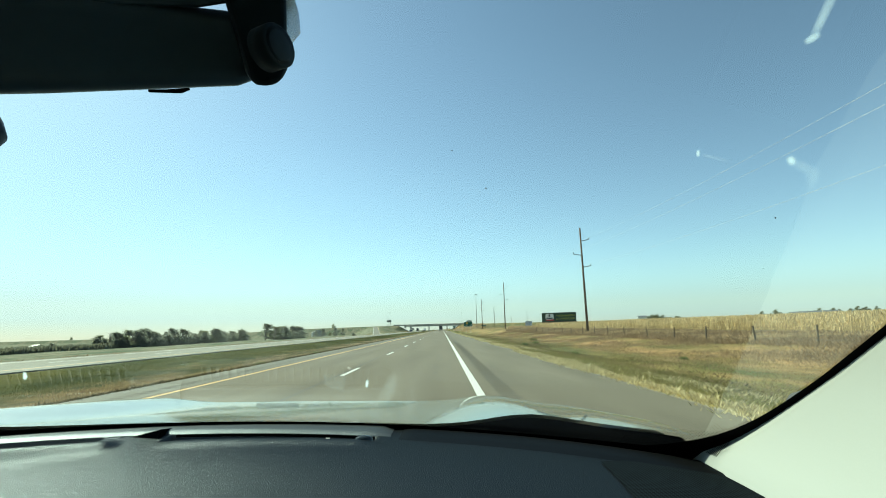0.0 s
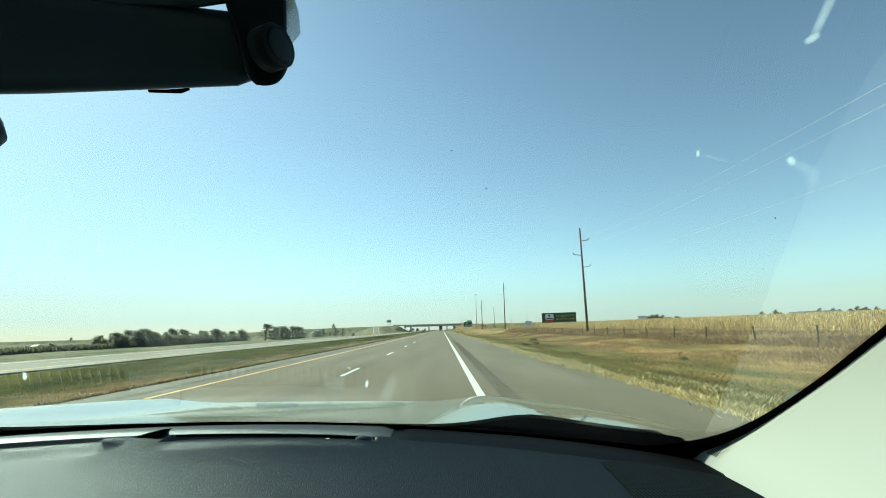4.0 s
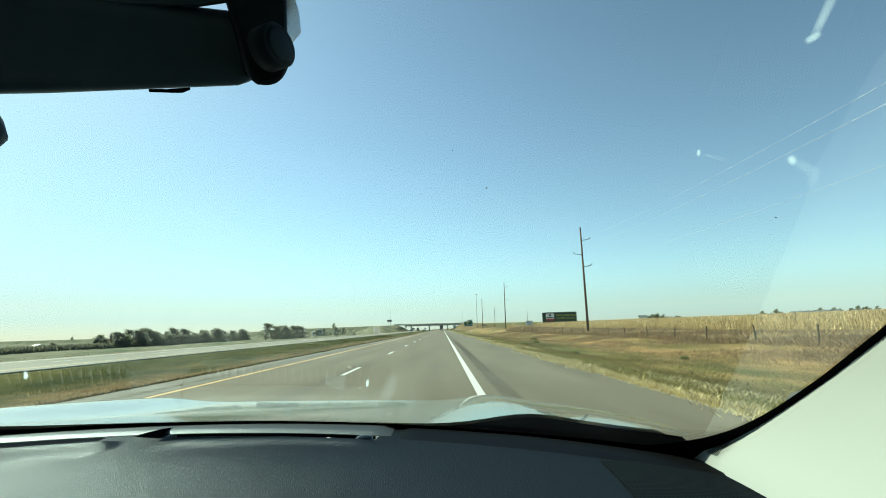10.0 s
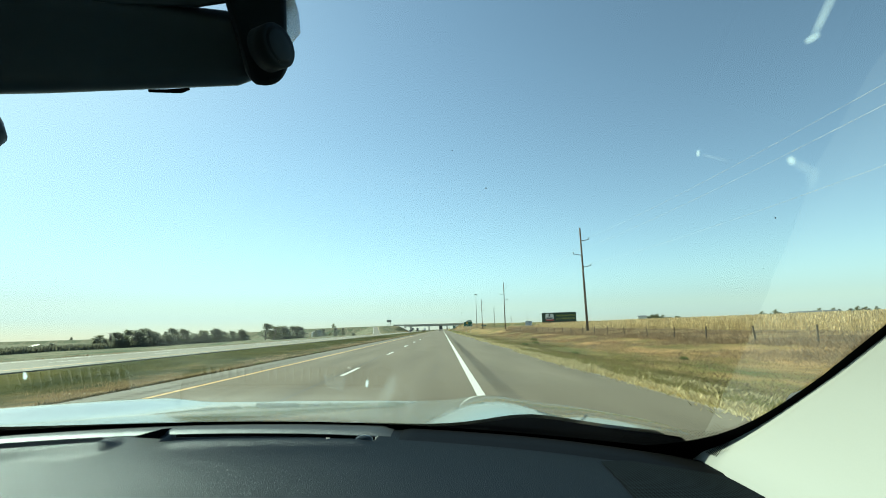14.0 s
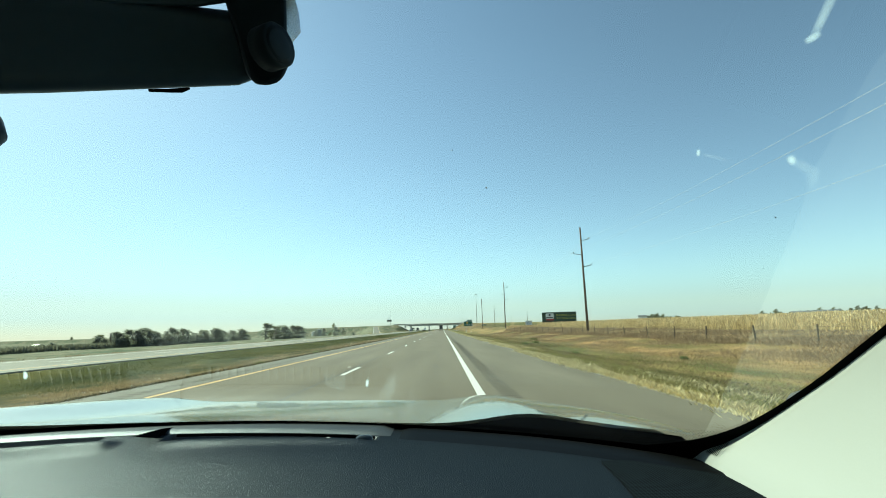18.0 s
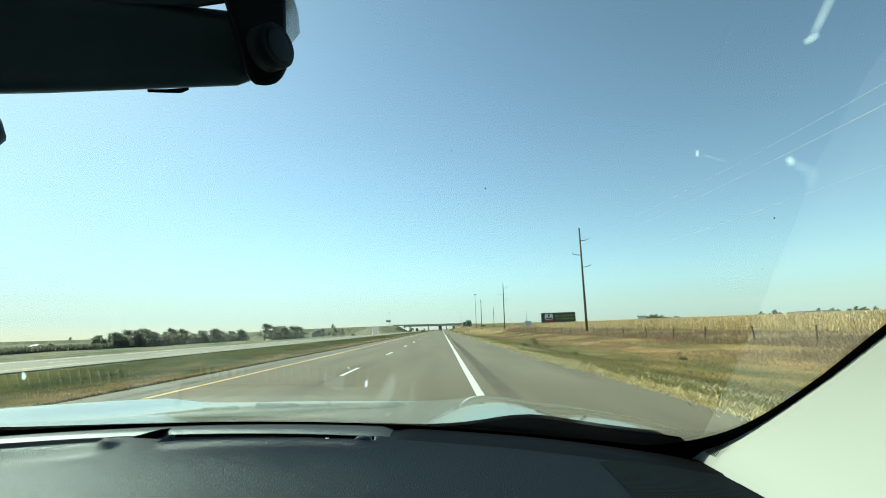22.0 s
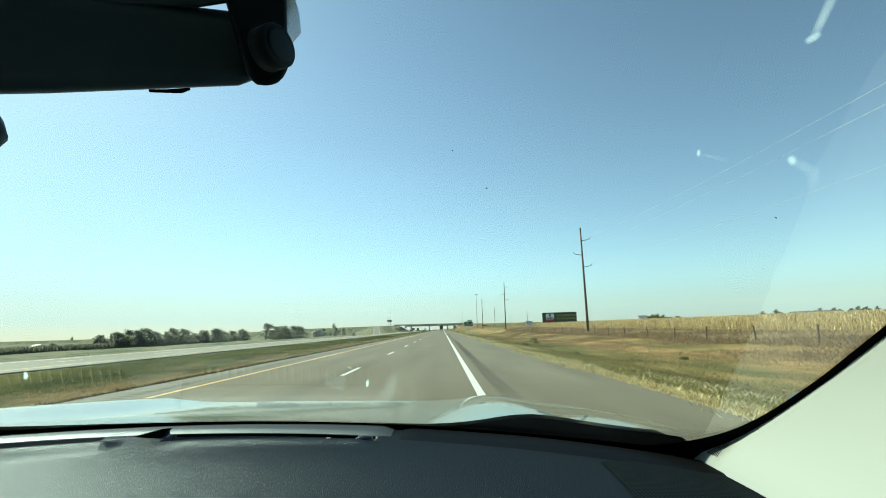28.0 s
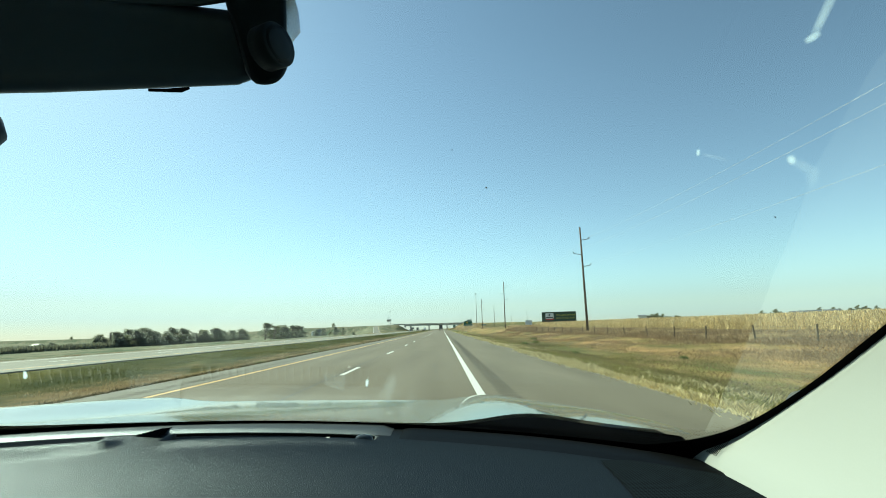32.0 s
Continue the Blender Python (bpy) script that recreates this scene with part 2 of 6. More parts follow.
for leaf_material in (hedge_leaf, dark_grass, straw, dry_grass, tan_grass, olive_grass, green_grass, corn_leaf, hazy_needles, leaves, weed):
    leafy(leaf_material, 0.25 if leaf_material == corn_leaf else 0.85 if leaf_material in (hazy_needles, leaves) else 0.42)
skin(dash_plastic, 0.042, 0.28)
skin(black_edge, 0.003, 0.5)
skin(dash_smooth, 0.023, 0.36)
skin(dash_grain, 0.080, 0.41)
windshield_glass = glass_material("windshield_glass", (0.92, 0.98, 0.96), 1.65, 0.0006)
clear_plastic = glass_material("clear_plastic", (0.98, 1.0, 1.0), 3.0, 0.25)
side_glass = glass_material("side_glass", (0.80, 0.90, 0.87), 1.5, 0.01)


# pale film for glass chips and for reflections painted on the windshield
glint_film = bpy.data.materials.new("glint_film")
glint_film.use_nodes = True
sn, sl = glint_film.node_tree.nodes, glint_film.node_tree.links
sn.remove(sn["Principled BSDF"])
film_clear, film_glint, film_mix = sn.new("ShaderNodeBsdfTransparent"), sn.new("ShaderNodeBsdfTranslucent"), sn.new("ShaderNodeMixShader")
film_glint.inputs[0].default_value = (0.64, 0.80, 0.88, 1)
film_depth = sn.new("ShaderNodeAttribute")
film_depth.attribute_name = "film"
sl.new(film_depth.outputs["Fac"], film_mix.inputs[0])
sl.new(film_clear.outputs[0], film_mix.inputs[1])
sl.new(film_glint.outputs[0], film_mix.inputs[2])
sl.new(film_mix.outputs[0], sn["Material Output"].inputs[0])


def dotted(name, base, pitch, dark):
    """A plastic skin with a grid of small punched dots."""
    m = mat(name, base, None, 4, 0.6, spec=0.05)
    n, l = m.node_tree.nodes, m.node_tree.links
    tc, vor = n.new("ShaderNodeTexCoord"), n.new("ShaderNodeTexVoronoi")
    vor.inputs["Scale"].default_value, vor.inputs["Randomness"].default_value = 1 / pitch, 0.0
    vor.voronoi_dimensions = "2D"
    l.new(tc.outputs["Object"], vor.inputs["Vector"])
    r = n.new("ShaderNodeValToRGB")
    r.color_ramp.elements[0].position, r.color_ramp.elements[1].position = 0.35, 0.41
    r.color_ramp.elements[0].color, r.color_ramp.elements[1].color = (*dark, 1), (*base, 1)
    l.new(vor.outputs["Distance"], r.inputs[0])
    l.new(r.outputs[0], n["Principled BSDF"].inputs["Base Color"])
    return m


grille_dots = skin(dotted("grille_dots", (0.0085, 0.0125, 0.0155), 0.0038, (0.0005, 0.0005, 0.0005)), 0.014, 0.5)


def ground_material():
    """Verge, median and field colours across the road, with ragged borders."""
    m = bpy.data.materials.new("prairie")
    m.use_nodes = True
    n, l = m.node_tree.nodes, m.node_tree.links
    tc, sep = n.new("ShaderNodeTexCoord"), n.new("ShaderNodeSeparateXYZ")
    l.new(tc.outputs["Object"], sep.inputs[0])
    noises = []
    for s, st in ((0.22, (1, 0.3, 1)), (0.8, (1, 0.4, 1)), (9, (1, 1, 1))):
        mp, t = n.new("ShaderNodeMapping"), n.new("ShaderNodeTexNoise")
        mp.inputs["Scale"].default_value = st
        t.inputs["Scale"].default_value, t.inputs["Detail"].default_value = s, 5
        l.new(tc.outputs["Object"], mp.inputs[0])
        l.new(mp.outputs[0], t.inputs["Vector"])
        noises.append(t)
    wob = n.new("ShaderNodeMath")
    wob.operation = "MULTIPLY_ADD"
    wob.inputs[1].default_value = 8.0
    l.new(noises[1].outputs[0], wob.inputs[0])
    l.new(sep.outputs[0], wob.inputs[2])
    rng = n.new("ShaderNodeMapRange")
    rng.inputs["From Min"].default_value, rng.inputs["From Max"].default_value = -60 + 4, 60 + 4
    l.new(wob.outputs[0], rng.inputs[0])
    ramp = n.new("ShaderNodeValToRGB")
    stops = [(-60, (0.185, 0.195, 0.175)), (-44, (0.19, 0.18, 0.13)), (-40, (0.22, 0.185, 0.115)), (-36, (0.28, 0.235, 0.14)),
             (-24, (0.17, 0.16, 0.07)), (-22, (0.058, 0.066, 0.014)), (-18, (0.064, 0.068, 0.016)), (-16.5, (0.11, 0.09, 0.042)), (-13, (0.145, 0.112, 0.058)),
             (-8, (0.12, 0.082, 0.042)), (4, (0.42, 0.34, 0.17)), (5.6, (0.25, 0.21, 0.10)), (7, (0.175, 0.175, 0.078)),
             (11, (0.20, 0.185, 0.092)), (14, (0.235, 0.175, 0.108)), (18, (0.30, 0.225, 0.14)), (22, (0.285, 0.215, 0.145)), (30, (0.22, 0.19, 0.125)), (60, (0.27, 0.245, 0.165))]
    e = ramp.color_ramp.elements
    while len(e) < len(stops):
        e.new(0.5)
    for el, (x, c) in zip(e, stops):
        el.position, el.color = (x + 60) / 120, (*c, 1)
    l.new(rng.outputs[0], ramp.inputs[0])
    # broad patches of dry and green growth
    patch = n.new("ShaderNodeValToRGB")
    patch.color_ramp.elements[0].position, patch.color_ramp.elements[1].position = 0.35, 0.68
    patch.color_ramp.elements[0].color, patch.color_ramp.elements[1].color = (0.55, 0.70, 0.55, 1), (1.45, 1.27, 1.12, 1)
    l.new(noises[0].outputs[0], patch.inputs[0])
    fine = n.new("ShaderNodeValToRGB")
    fine.color_ramp.elements[0].position, fine.color_ramp.elements[1].position = 0.3, 0.7
    fine.color_ramp.elements[0].color, fine.color_ramp.elements[1].color = (0.7, 0.7, 0.7, 1), (1.25, 1.22, 1.15, 1)
    l.new(noises[2].outputs[0], fine.inputs[0])
    mottle = n.new("ShaderNodeValToRGB")
    mottle.color_ramp.elements[0].position, mottle.color_ramp.elements[1].position = 0.36, 0.62
    mottle.color_ramp.elements[0].color, mottle.color_ramp.elements[1].color = (0.68, 0.74, 0.66, 1), (1.22, 1.16, 1.12, 1)
    l.new(noises[1].outputs[0], mottle.inputs[0])
    last = ramp.outputs[0]
    for k in (patch, mottle, fine):
        mx = n.new("ShaderNodeMix")
        mx.data_type, mx.blend_type = "RGBA", "MULTIPLY"
        mx.inputs[0].default_value = 1.0
        l.new(last, mx.inputs[6])
        l.new(k.outputs[0], mx.inputs[7])
        last = mx.outputs[2]
    b = n["Principled BSDF"]
    l.new(last, b.inputs["Base Color"])
    b.inputs["Roughness"].default_value, b.inputs["Specular IOR Level"].default_value = 0.95, 0.1
    bp = n.new("ShaderNodeBump")
    bp.inputs["Distance"].default_value = 0.06
    l.new(noises[2].outputs[0], bp.inputs["Height"])
    l.new(bp.outputs[0], b.inputs["Normal"])
    return m


prairie = ground_material()


# ---- mesh helpers ----
class Geo:
    """Gathers vertices and faces of one mesh."""

    def __init__(self):
        self.v, self.f = [], []

    def add(self, verts, faces):
        k = len(self.v)
        self.v += [tuple(p) for p in verts]
        self.f += [tuple(i + k for i in f) for f in faces]
        return self

    def box(self, x0, x1, y0, y1, z0, z1, m=None):
        vs = [Vector((x, y, z)) for z in (z0, z1) for x, y in ((x0, y0), (x1, y0), (x1, y1), (x0, y1))]
        if m is not None:
            vs = [m @ p for p in vs]
        return self.add(vs, [(3, 2, 1, 0), (4, 5, 6, 7), (0, 1, 5, 4), (1, 2, 6, 5), (2, 3, 7, 6), (3, 0, 4, 7)])

    def tube(self, points, radii, n=8, cap=True):
        """A round bar along points; radii: one, or one for each point."""
        pts = [Vector(p) for p in points]
        if not isinstance(radii, (list, tuple)):
            radii = [radii] * len(pts)
        k, rings = len(self.v), []
        for i, p in enumerate(pts):
            way = (pts[min(i + 1, len(pts) - 1)] - pts[max(i - 1, 0)]).normalized()
            side = way.cross(Vector((0, 0, 1)) if abs(way.z) < 0.9 else Vector((0, 1, 0))).normalized()
            up = side.cross(way)
            for j in range(n):
                a = 2 * math.pi * j / n
                self.v.append(tuple(p + (side * math.cos(a) + up * math.sin(a)) * radii[i]))
        for i in range(len(pts) - 1):
            for j in range(n):
                a, b = k + i * n + j, k + i * n + (j + 1) % n
                self.f.append((a, b, b + n, a + n))
        if cap:
            self.f.append(tuple(range(k + n - 1, k - 1, -1)))
            self.f.append(tuple(k + (len(pts) - 1) * n + j for j in range(n)))
        return self

    def sheet(self, fn, us, vs, flip=False):
        """A surface fn(u, v) over two lists of numbers."""
        k, w = len(self.v), len(vs)
        self.v += [tuple(fn(u, v)) for u in us for v in vs]
        for i in range(len(us) - 1):
            for j in range(w - 1):
                q = (k + i * w + j, k + (i + 1) * w + j, k + (i + 1) * w + j + 1, k + i * w + j + 1)
                self.f.append(q[::-1] if flip else q)
        return self

    def prism(self, outline, depth, m=None):
        """An outline in x, z drawn out along y from 0 to depth."""
        n = len(outline)
        vs = [Vector((x, y, z)) for y in (0, depth) for x, z in outline]
        if m is not None:
            vs = [m @ p for p in vs]
        return self.add(vs, [tuple(range(n)), tuple(range(2 * n - 1, n - 1, -1))] + [(i + n, (i + 1) % n + n, (i + 1) % n, i) for i in range(n)])


def span(a, b, n):
    return [a + (b - a) * i / n for i in range(n + 1)]


def ease(x, xs, ys):
    """Smooth interpolation through a few stations."""
    for i in range(len(xs) - 1):
        if x <= xs[i + 1] or i == len(xs) - 2:
            t = min(1.0, max(0.0, (x - xs[i]) / (xs[i + 1] - xs[i])))
            return ys[i] + (ys[i + 1] - ys[i]) * t * t * (3 - 2 * t)


def as_mesh(name, geo, material, smooth=False):
    me = bpy.data.meshes.new(name)
    me.from_pydata(geo.v, [], geo.f)
    me.materials.append(material)
    if smooth:
        me.shade_smooth()
    me.update()
    return me


def part(name, geo, material, parent=None, label="", smooth=False, bevel=0.0, sub=0):
    """One mesh object, under a thing or a part."""
    ob = new(name, geo if isinstance(geo, bpy.types.Mesh) else as_mesh(name, geo, material, smooth))
    if parent is not None:
        ob.parent = parent
    if bevel:
        md = ob.modifiers.new("bevel", "BEVEL")
        md.width, md.segments, md.limit_method = bevel, 3, "ANGLE"
    if sub:
        md = ob.modifiers.new("sub", "SUBSURF")
        md.levels = md.render_levels = sub
    return tagged(ob, label)


def thing(name, label, category, group="", kind="", at=(0, 0, 0), turn=0):
    ob = new(name)
    ob.matrix_basis = pose(*at, 0, 0, turn)
    return tagged(ob, label, category, group, kind)


def solid(name, geo, material, label, category, group="", kind="", smooth=False, bevel=0.0):
    return tagged(part(name, geo, material, None, "", smooth, bevel), label, category, group, kind)


def letters(name, text, size, material, parent, x, z, y=-0.012, align="CENTER", squeeze=1.0):
    """Raised lettering that faces -y on a sign."""
    cu = bpy.data.curves.new(name, "FONT")
    cu.body, cu.size, cu.align_x, cu.align_y, cu.extrude, cu.resolution_u = text, size, align, "CENTER", 0.002, 3
    tmp = bpy.data.objects.new(name, cu)
    scene.collection.objects.link(tmp)
    me = bpy.data.meshes.new_from_object(tmp.evaluated_get(bpy.context.evaluated_depsgraph_get()))
    bpy.data.objects.remove(tmp)
    me.materials.clear()
    me.materials.append(material)
    ob = part(name, me, material, parent)
    ob.matrix_basis = pose(x, y, z, 90) @ Matrix.Diagonal((squeeze, 1, 1, 1))
    return ob


# ---- ground ----
BRIDGE_Y = 544.0
PX = [-4500, -900, -300, -150, -110, -60, -45, -40, -34.6, -22.6, -20, -15.5, -11, -8.5, 4.4, 6, 10, 14, 20, 24, 60, 300, 1200, 4500]
PZ = [-9, -3.5, -3.2, -3.4, -2.8, -1.6, -1.15, -0.85, -0.36, -0.38, -0.6, -0.85, -0.5, -0.07, -0.07, -0.2, -0.7, -0.75, -0.4, -0.25, 0.2, 5.4, 21, 70]


def lane_ramp(y, side):
    """Middle and height of a slip road: side 1 is the exit on the right, -1 the entry on the far left."""
    if side > 0:
        return ease(y, [257, 362, 442, 544], [2.6, 13.0, 27.0, 62.0]), ease(y, [322, 512, 544], [-0.02, 5.6, 5.8])
    return float(np.interp(y, [257, 544], [-36.0, -78.0])), ease(y, [322, 512, 544], [-0.27, 5.6, 5.8])


def ground_z(x, y):
    z = float(np.interp(x, PX, PZ))
    if x > 7 or x < -37 or -20 < x < -11:
        rough = 0.12 if abs(x) < 80 else 0.5
        z += rough * noise.noise(Vector((x * 0.11, y * 0.05, 0.3))) + (0.05 * noise.noise(Vector((x * 0.7, y * 0.5, 4))) if abs(x) < 60 else 0)
    if x > 14 and -60 < y < 540:                            # the field lies on a low bank that rises towards the crossing
        z += ease(x, [15, 25], [0, 1]) * ease(x, [70, 140], [1, 0.55]) * ease(y, [-60, 12, 34, 80, 170], [0.2, 0.3, 0.46, 0.66, 1.3]) * ease(y, [392, 522], [1, 0.2])
    away = max(0.0, abs(y - BRIDGE_Y) - 7.5)
    if away < 30:
        h = float(np.interp(x, [-330, -150, -52, -39], [0, 5.8, 6.7, 0.1])) if x < -20 else float(np.interp(x, [8.5, 23, 150, 420], [0, 6.7, 6.2, 3]))
        z = max(z, h - away / 2.2) if (x < -38 or x > 8) else z
    if 262 < y < 552:
        for side in (1, -1):
            c, h = lane_ramp(y, side)
            if side * (x - c) > -40 and (x > 4.3 or x < -36):
                z = max(z, h - 0.06 - max(0.0, abs(x - c) - 5.2) / 2.6)
    return z


gx = [-4500, -3000, -2000, -1300, -900, -600, -420, -330, -260, -200, -160, -130] + span(-110, -40, 28) + span(-38, -9, 24) + \
     span(-8.5, 4.4, 3) + span(5, 34, 40) + span(36, 110, 26) + [125, 150, 180, 220, 270, 340, 430, 600, 900, 1300, 2000, 3000, 4500]
gy = [-4500, -3000, -2000, -1400, -1000] + span(-800, -40, 60) + span(-30, 120, 100) + span(124, 600, 130) + \
     span(620, 1000, 18) + [1200, 1500, 2000, 2600, 3300, 4500]
ground = solid("ground", Geo().sheet(lambda y, x: (x, y, ground_z(x, y)), gy, gx, flip=True), prairie,
               "dry prairie ground with mown verges and a green median strip", "ground", kind="structure", smooth=True)


def ribbon(name, x0, x1, y0, y1, material, label, category, z=0.0, deep=0.05, parent=None, tilt=0.0):
    """A flat strip along the road with a thickness."""
    g = Geo()
    ys = span(y0, y1, max(1, int((y1 - y0) / 60)))
    sec = [(x0, z - deep), (x0, z), (x1, z + tilt), (x1, z + tilt - deep)]
    for y in ys:
        g.v += [(x, y, zz) for x, zz in sec]
    for i in range(len(ys) - 1):
        a, b = i * 4, i * 4 + 4
        g.f += [(a + j, a + j + 1, b + j + 1, b + j) for j in range(3)]
    if parent is not None:
        return part(name, g, material, parent)
    return solid(name, g, material, label, category, kind="structure")


ribbon("road", -6.95, 1.02, -900, 4400, asphalt, "two worn grey asphalt lanes of a motorway", "road", 0.0, 0.06)
ribbon("road_shoulder", 1.02, 4.3, -900, 4400, asphalt_shoulder, "smooth dark grey asphalt shoulder beside the lanes", "road shoulder", -0.004, 0.06)
ribbon("road_shoulder", -8.35, -6.95, -900, 4400, asphalt_pale, "narrow pale inner shoulder beside the median", "road shoulder", -0.004, 0.06)
ribbon("road_far", -34.2, -23.0, -900, 4400, concrete_road, "pale concrete carriageway for oncoming traffic", "road", -0.27, 0.15, tilt=-0.04)
lines = thing("lane_marking", "white and yellow painted road lines", "road marking", kind="structure")
ribbon("edge_line", 0.68, 0.85, -900, 267, paint_white, "", "", 0.003, 0.01, lines)
ribbon("edge_line", 0.68, 0.85, 362, 2500, paint_white, "", "", 0.003, 0.01, lines)
ribbon("median_line", -6.78, -6.64, -900, 2500, paint_yellow, "", "", 0.003, 0.01, lines)
ribbon("edge_line", -32.6, -32.4, -900, 2500, paint_white, "", "", -0.272, 0.01, lines)
ribbon("median_line", -24.9, -24.75, -900, 2500, paint_yellow, "", "", -0.299, 0.01, lines)
dash_mesh = as_mesh("lane_dash", Geo().box(-0.07, 0.07, 0, 3.05, -0.004, 0.004), paint_white)
for k in range(-50, 75):
    part("lane_dash", dash_mesh, paint_white, lines).location = (-3.2, 14.9 + 12.19 * k, 0)
for k in range(-20, 60):
    ob = part("lane_dash", dash_mesh, paint_white, lines)
    ob.location = (-28.7, 10 + 12.19 * k, -0.287)
# dashes of the exit taper, chevron bars of the gore
for k in range(8):
    part("lane_dash", dash_mesh, paint_white, lines).location = (0.8, 270 + 12.19 * k, 0)
for k in range(5):
    part("gore_bar", Geo().box(0.9, 4.6 - 0.55 * k, 0, 0.35, -0.01, 0.004), paint_white, lines).location = (0, 368 + 8 * k, 0)

# the tar joint between the lanes, rumble grooves on the shoulder, small patches
rng = random.Random(5)
g = Geo()
pts = [(-3.36 + 0.03 * noise.noise(Vector((y * 0.8, 0, 0))), y) for y in span(2, 150, 400)]
for (xa, ya), (xb, yb) in zip(pts, pts[1:]):
    w = 0.022 + 0.018 * noise.noise(Vector((ya * 1.7, 3, 0)))
    g.add([(xa - w, ya, 0.002), (xa + w, ya, 0.002), (xb + w, yb, 0.002), (xb - w, yb, 0.002)], [(0, 1, 2, 3)])
solid("road_joint", g, tar, "dark ragged tar joint between the asphalt lanes", "road joint", kind="structure")
g = Geo()
for k in range(420):
    y = 3 + 0.3 * k
    for x0, x1 in ((1.14, 1.52), (-7.62, -7.26)):
        g.add([(x0, y, 0.0015), (x1, y, 0.0015), (x1, y + 0.11, 0.0015), (x0, y + 0.11, 0.0015)], [(0, 1, 2, 3)])
tagged(solid("rumble_strip", g, groove, "rows of short milled rumble grooves in both shoulders", "rumble strip"), kind="stuff")
g = Geo()
for k in range(26):
    x, y, s = rng.uniform(-0.35, -0.1), rng.uniform(8, 70), rng.uniform(0.03, 0.07)
    g.add([(x + s * math.cos(a) * rng.uniform(0.6, 1), y + 2 * s * math.sin(a) * rng.uniform(0.6, 1), 0.003) for a in span(0, 5.4, 6)], [tuple(range(7))])
tagged(solid("tar_spots", g, tar, "small dark tar spots on the lane", "tar spot"), kind="stuff")

# slip roads
for side, name in ((1, "exit_ramp"), (-1, "entry_ramp")):
    g, ys = Geo(), span(260, 532, 60)
    for y in ys:
        c, h = lane_ramp(y, side)
        w = 2.6 if side > 0 else 2.8
        g.v += [(c - w, y, h - 0.05), (c - w, y, h + 0.012), (c + w, y, h + 0.012), (c + w, y, h - 0.05)]
    for i in range(len(ys) - 1):
        g.f += [(i * 4 + j, i * 4 + j + 1, i * 4 + 5 + j, i * 4 + 4 + j) for j in range(3)]
    ramp = solid(name, g, asphalt_shoulder if side > 0 else asphalt_pale, "narrow slip road climbing to the overpass", "slip road", kind="structure")
    for off, mm in ((-2.2, paint_yellow if side > 0 else paint_white), (2.2, paint_white if side > 0 else paint_yellow)):
        g = Geo()
        for y in ys:
            c, h = lane_ramp(y, side)
            g.v += [(c + off - 0.08, y, h + 0.018), (c + off + 0.08, y, h + 0.018)]
        g.f = [(i * 2, i * 2 + 1, i * 2 + 3, i * 2 + 2) for i in range(len(ys) - 1)]
        part("edge_line", g, mm, ramp)
# the road over the bridge
g, xs = Geo(), [-330, -240, -150, -100, -60, -42, 24, 60, 100, 150, 250, 420]
for x in xs:
    h = float(np.interp(x, [-330, -150, -52, 23, 150, 420], [0.1, 5.9, 6.85, 6.85, 6.3, 4.2]))
    g.v += [(x, BRIDGE_Y - 4.5, h), (x, BRIDGE_Y + 4.5, h)]
g.f = [(i * 2, i * 2 + 2, i * 2 + 3, i * 2 + 1) for i in range(len(xs) - 1)]
solid("cross_road", g, asphalt_shoulder, "asphalt road that crosses the motorway on a bank", "road", kind="structure")


# ---- overpass ----
def overpass():
    b = thing("overpass", "grey concrete overpass with slender wall piers and a slotted parapet", "bridge", at=(0, BRIDGE_Y, 0))
    xa, xb = -44.0, 24.0
    deck = Geo().box(xa, xb, -5.2, 5.2, 6.55, 6.8)
    part("deck", deck, concrete, b)
    for y in (-4.2, -1.4, 1.4, 4.2):
        part("girder", Geo().box(xa, xb, y - 0.18, y + 0.18, 5.25, 6.55).box(xa, xb, y - 0.32, y + 0.32, 5.2, 5.34), girder_paint, b)
    for y in (-5.1, 4.9):
        part("kerb", Geo().box(xa - 13, xb + 3, y, y + 0.2, 6.55, 7.1), concrete, b)
        rail = part("rail", Geo().box(xa - 13, xb + 3, y - 0.02, y + 0.22, 7.62, 7.82), concrete, b)
        for k in range(127):
            x = xa - 12.6 + k * 0.655
            part("post", post_mesh, concrete, rail).location = (x, y + 0.1, 7.1)
    for x in (5.4, -15.6, -36.8):
        pier = part("pier", Geo().box(x - 0.55, x + 0.55, -4.6, 4.6, -1.2, 4.7), concrete, b, bevel=0.05)
        part("pier_cap", Geo().box(x - 0.62, x + 0.62, -5.0, 5.0, 4.62, 5.2), concrete, b, bevel=0.05)
    for s, x in ((1, 23.4), (-1, -43.4)):
        part("abutment", Geo().box(x - 0.6, x + 0.6, -5.3, 5.3, 3.5, 6.55), concrete, b)
        toe, head = (9.0, 22.8) if s > 0 else (-39.5, -43.0)
        part("slope_paving", Geo().sheet(lambda u, v: (u, v, ground_z(u, BRIDGE_Y + v) + 0.06), span(toe, head, 8), span(-6, 6, 4), flip=s < 0), concrete_pale, b,
             "pale concrete slope paving")
    return b


post_mesh = as_mesh("post", Geo().box(-0.17, 0.17, -0.09, 0.09, 0, 0.53), concrete)
overpass()


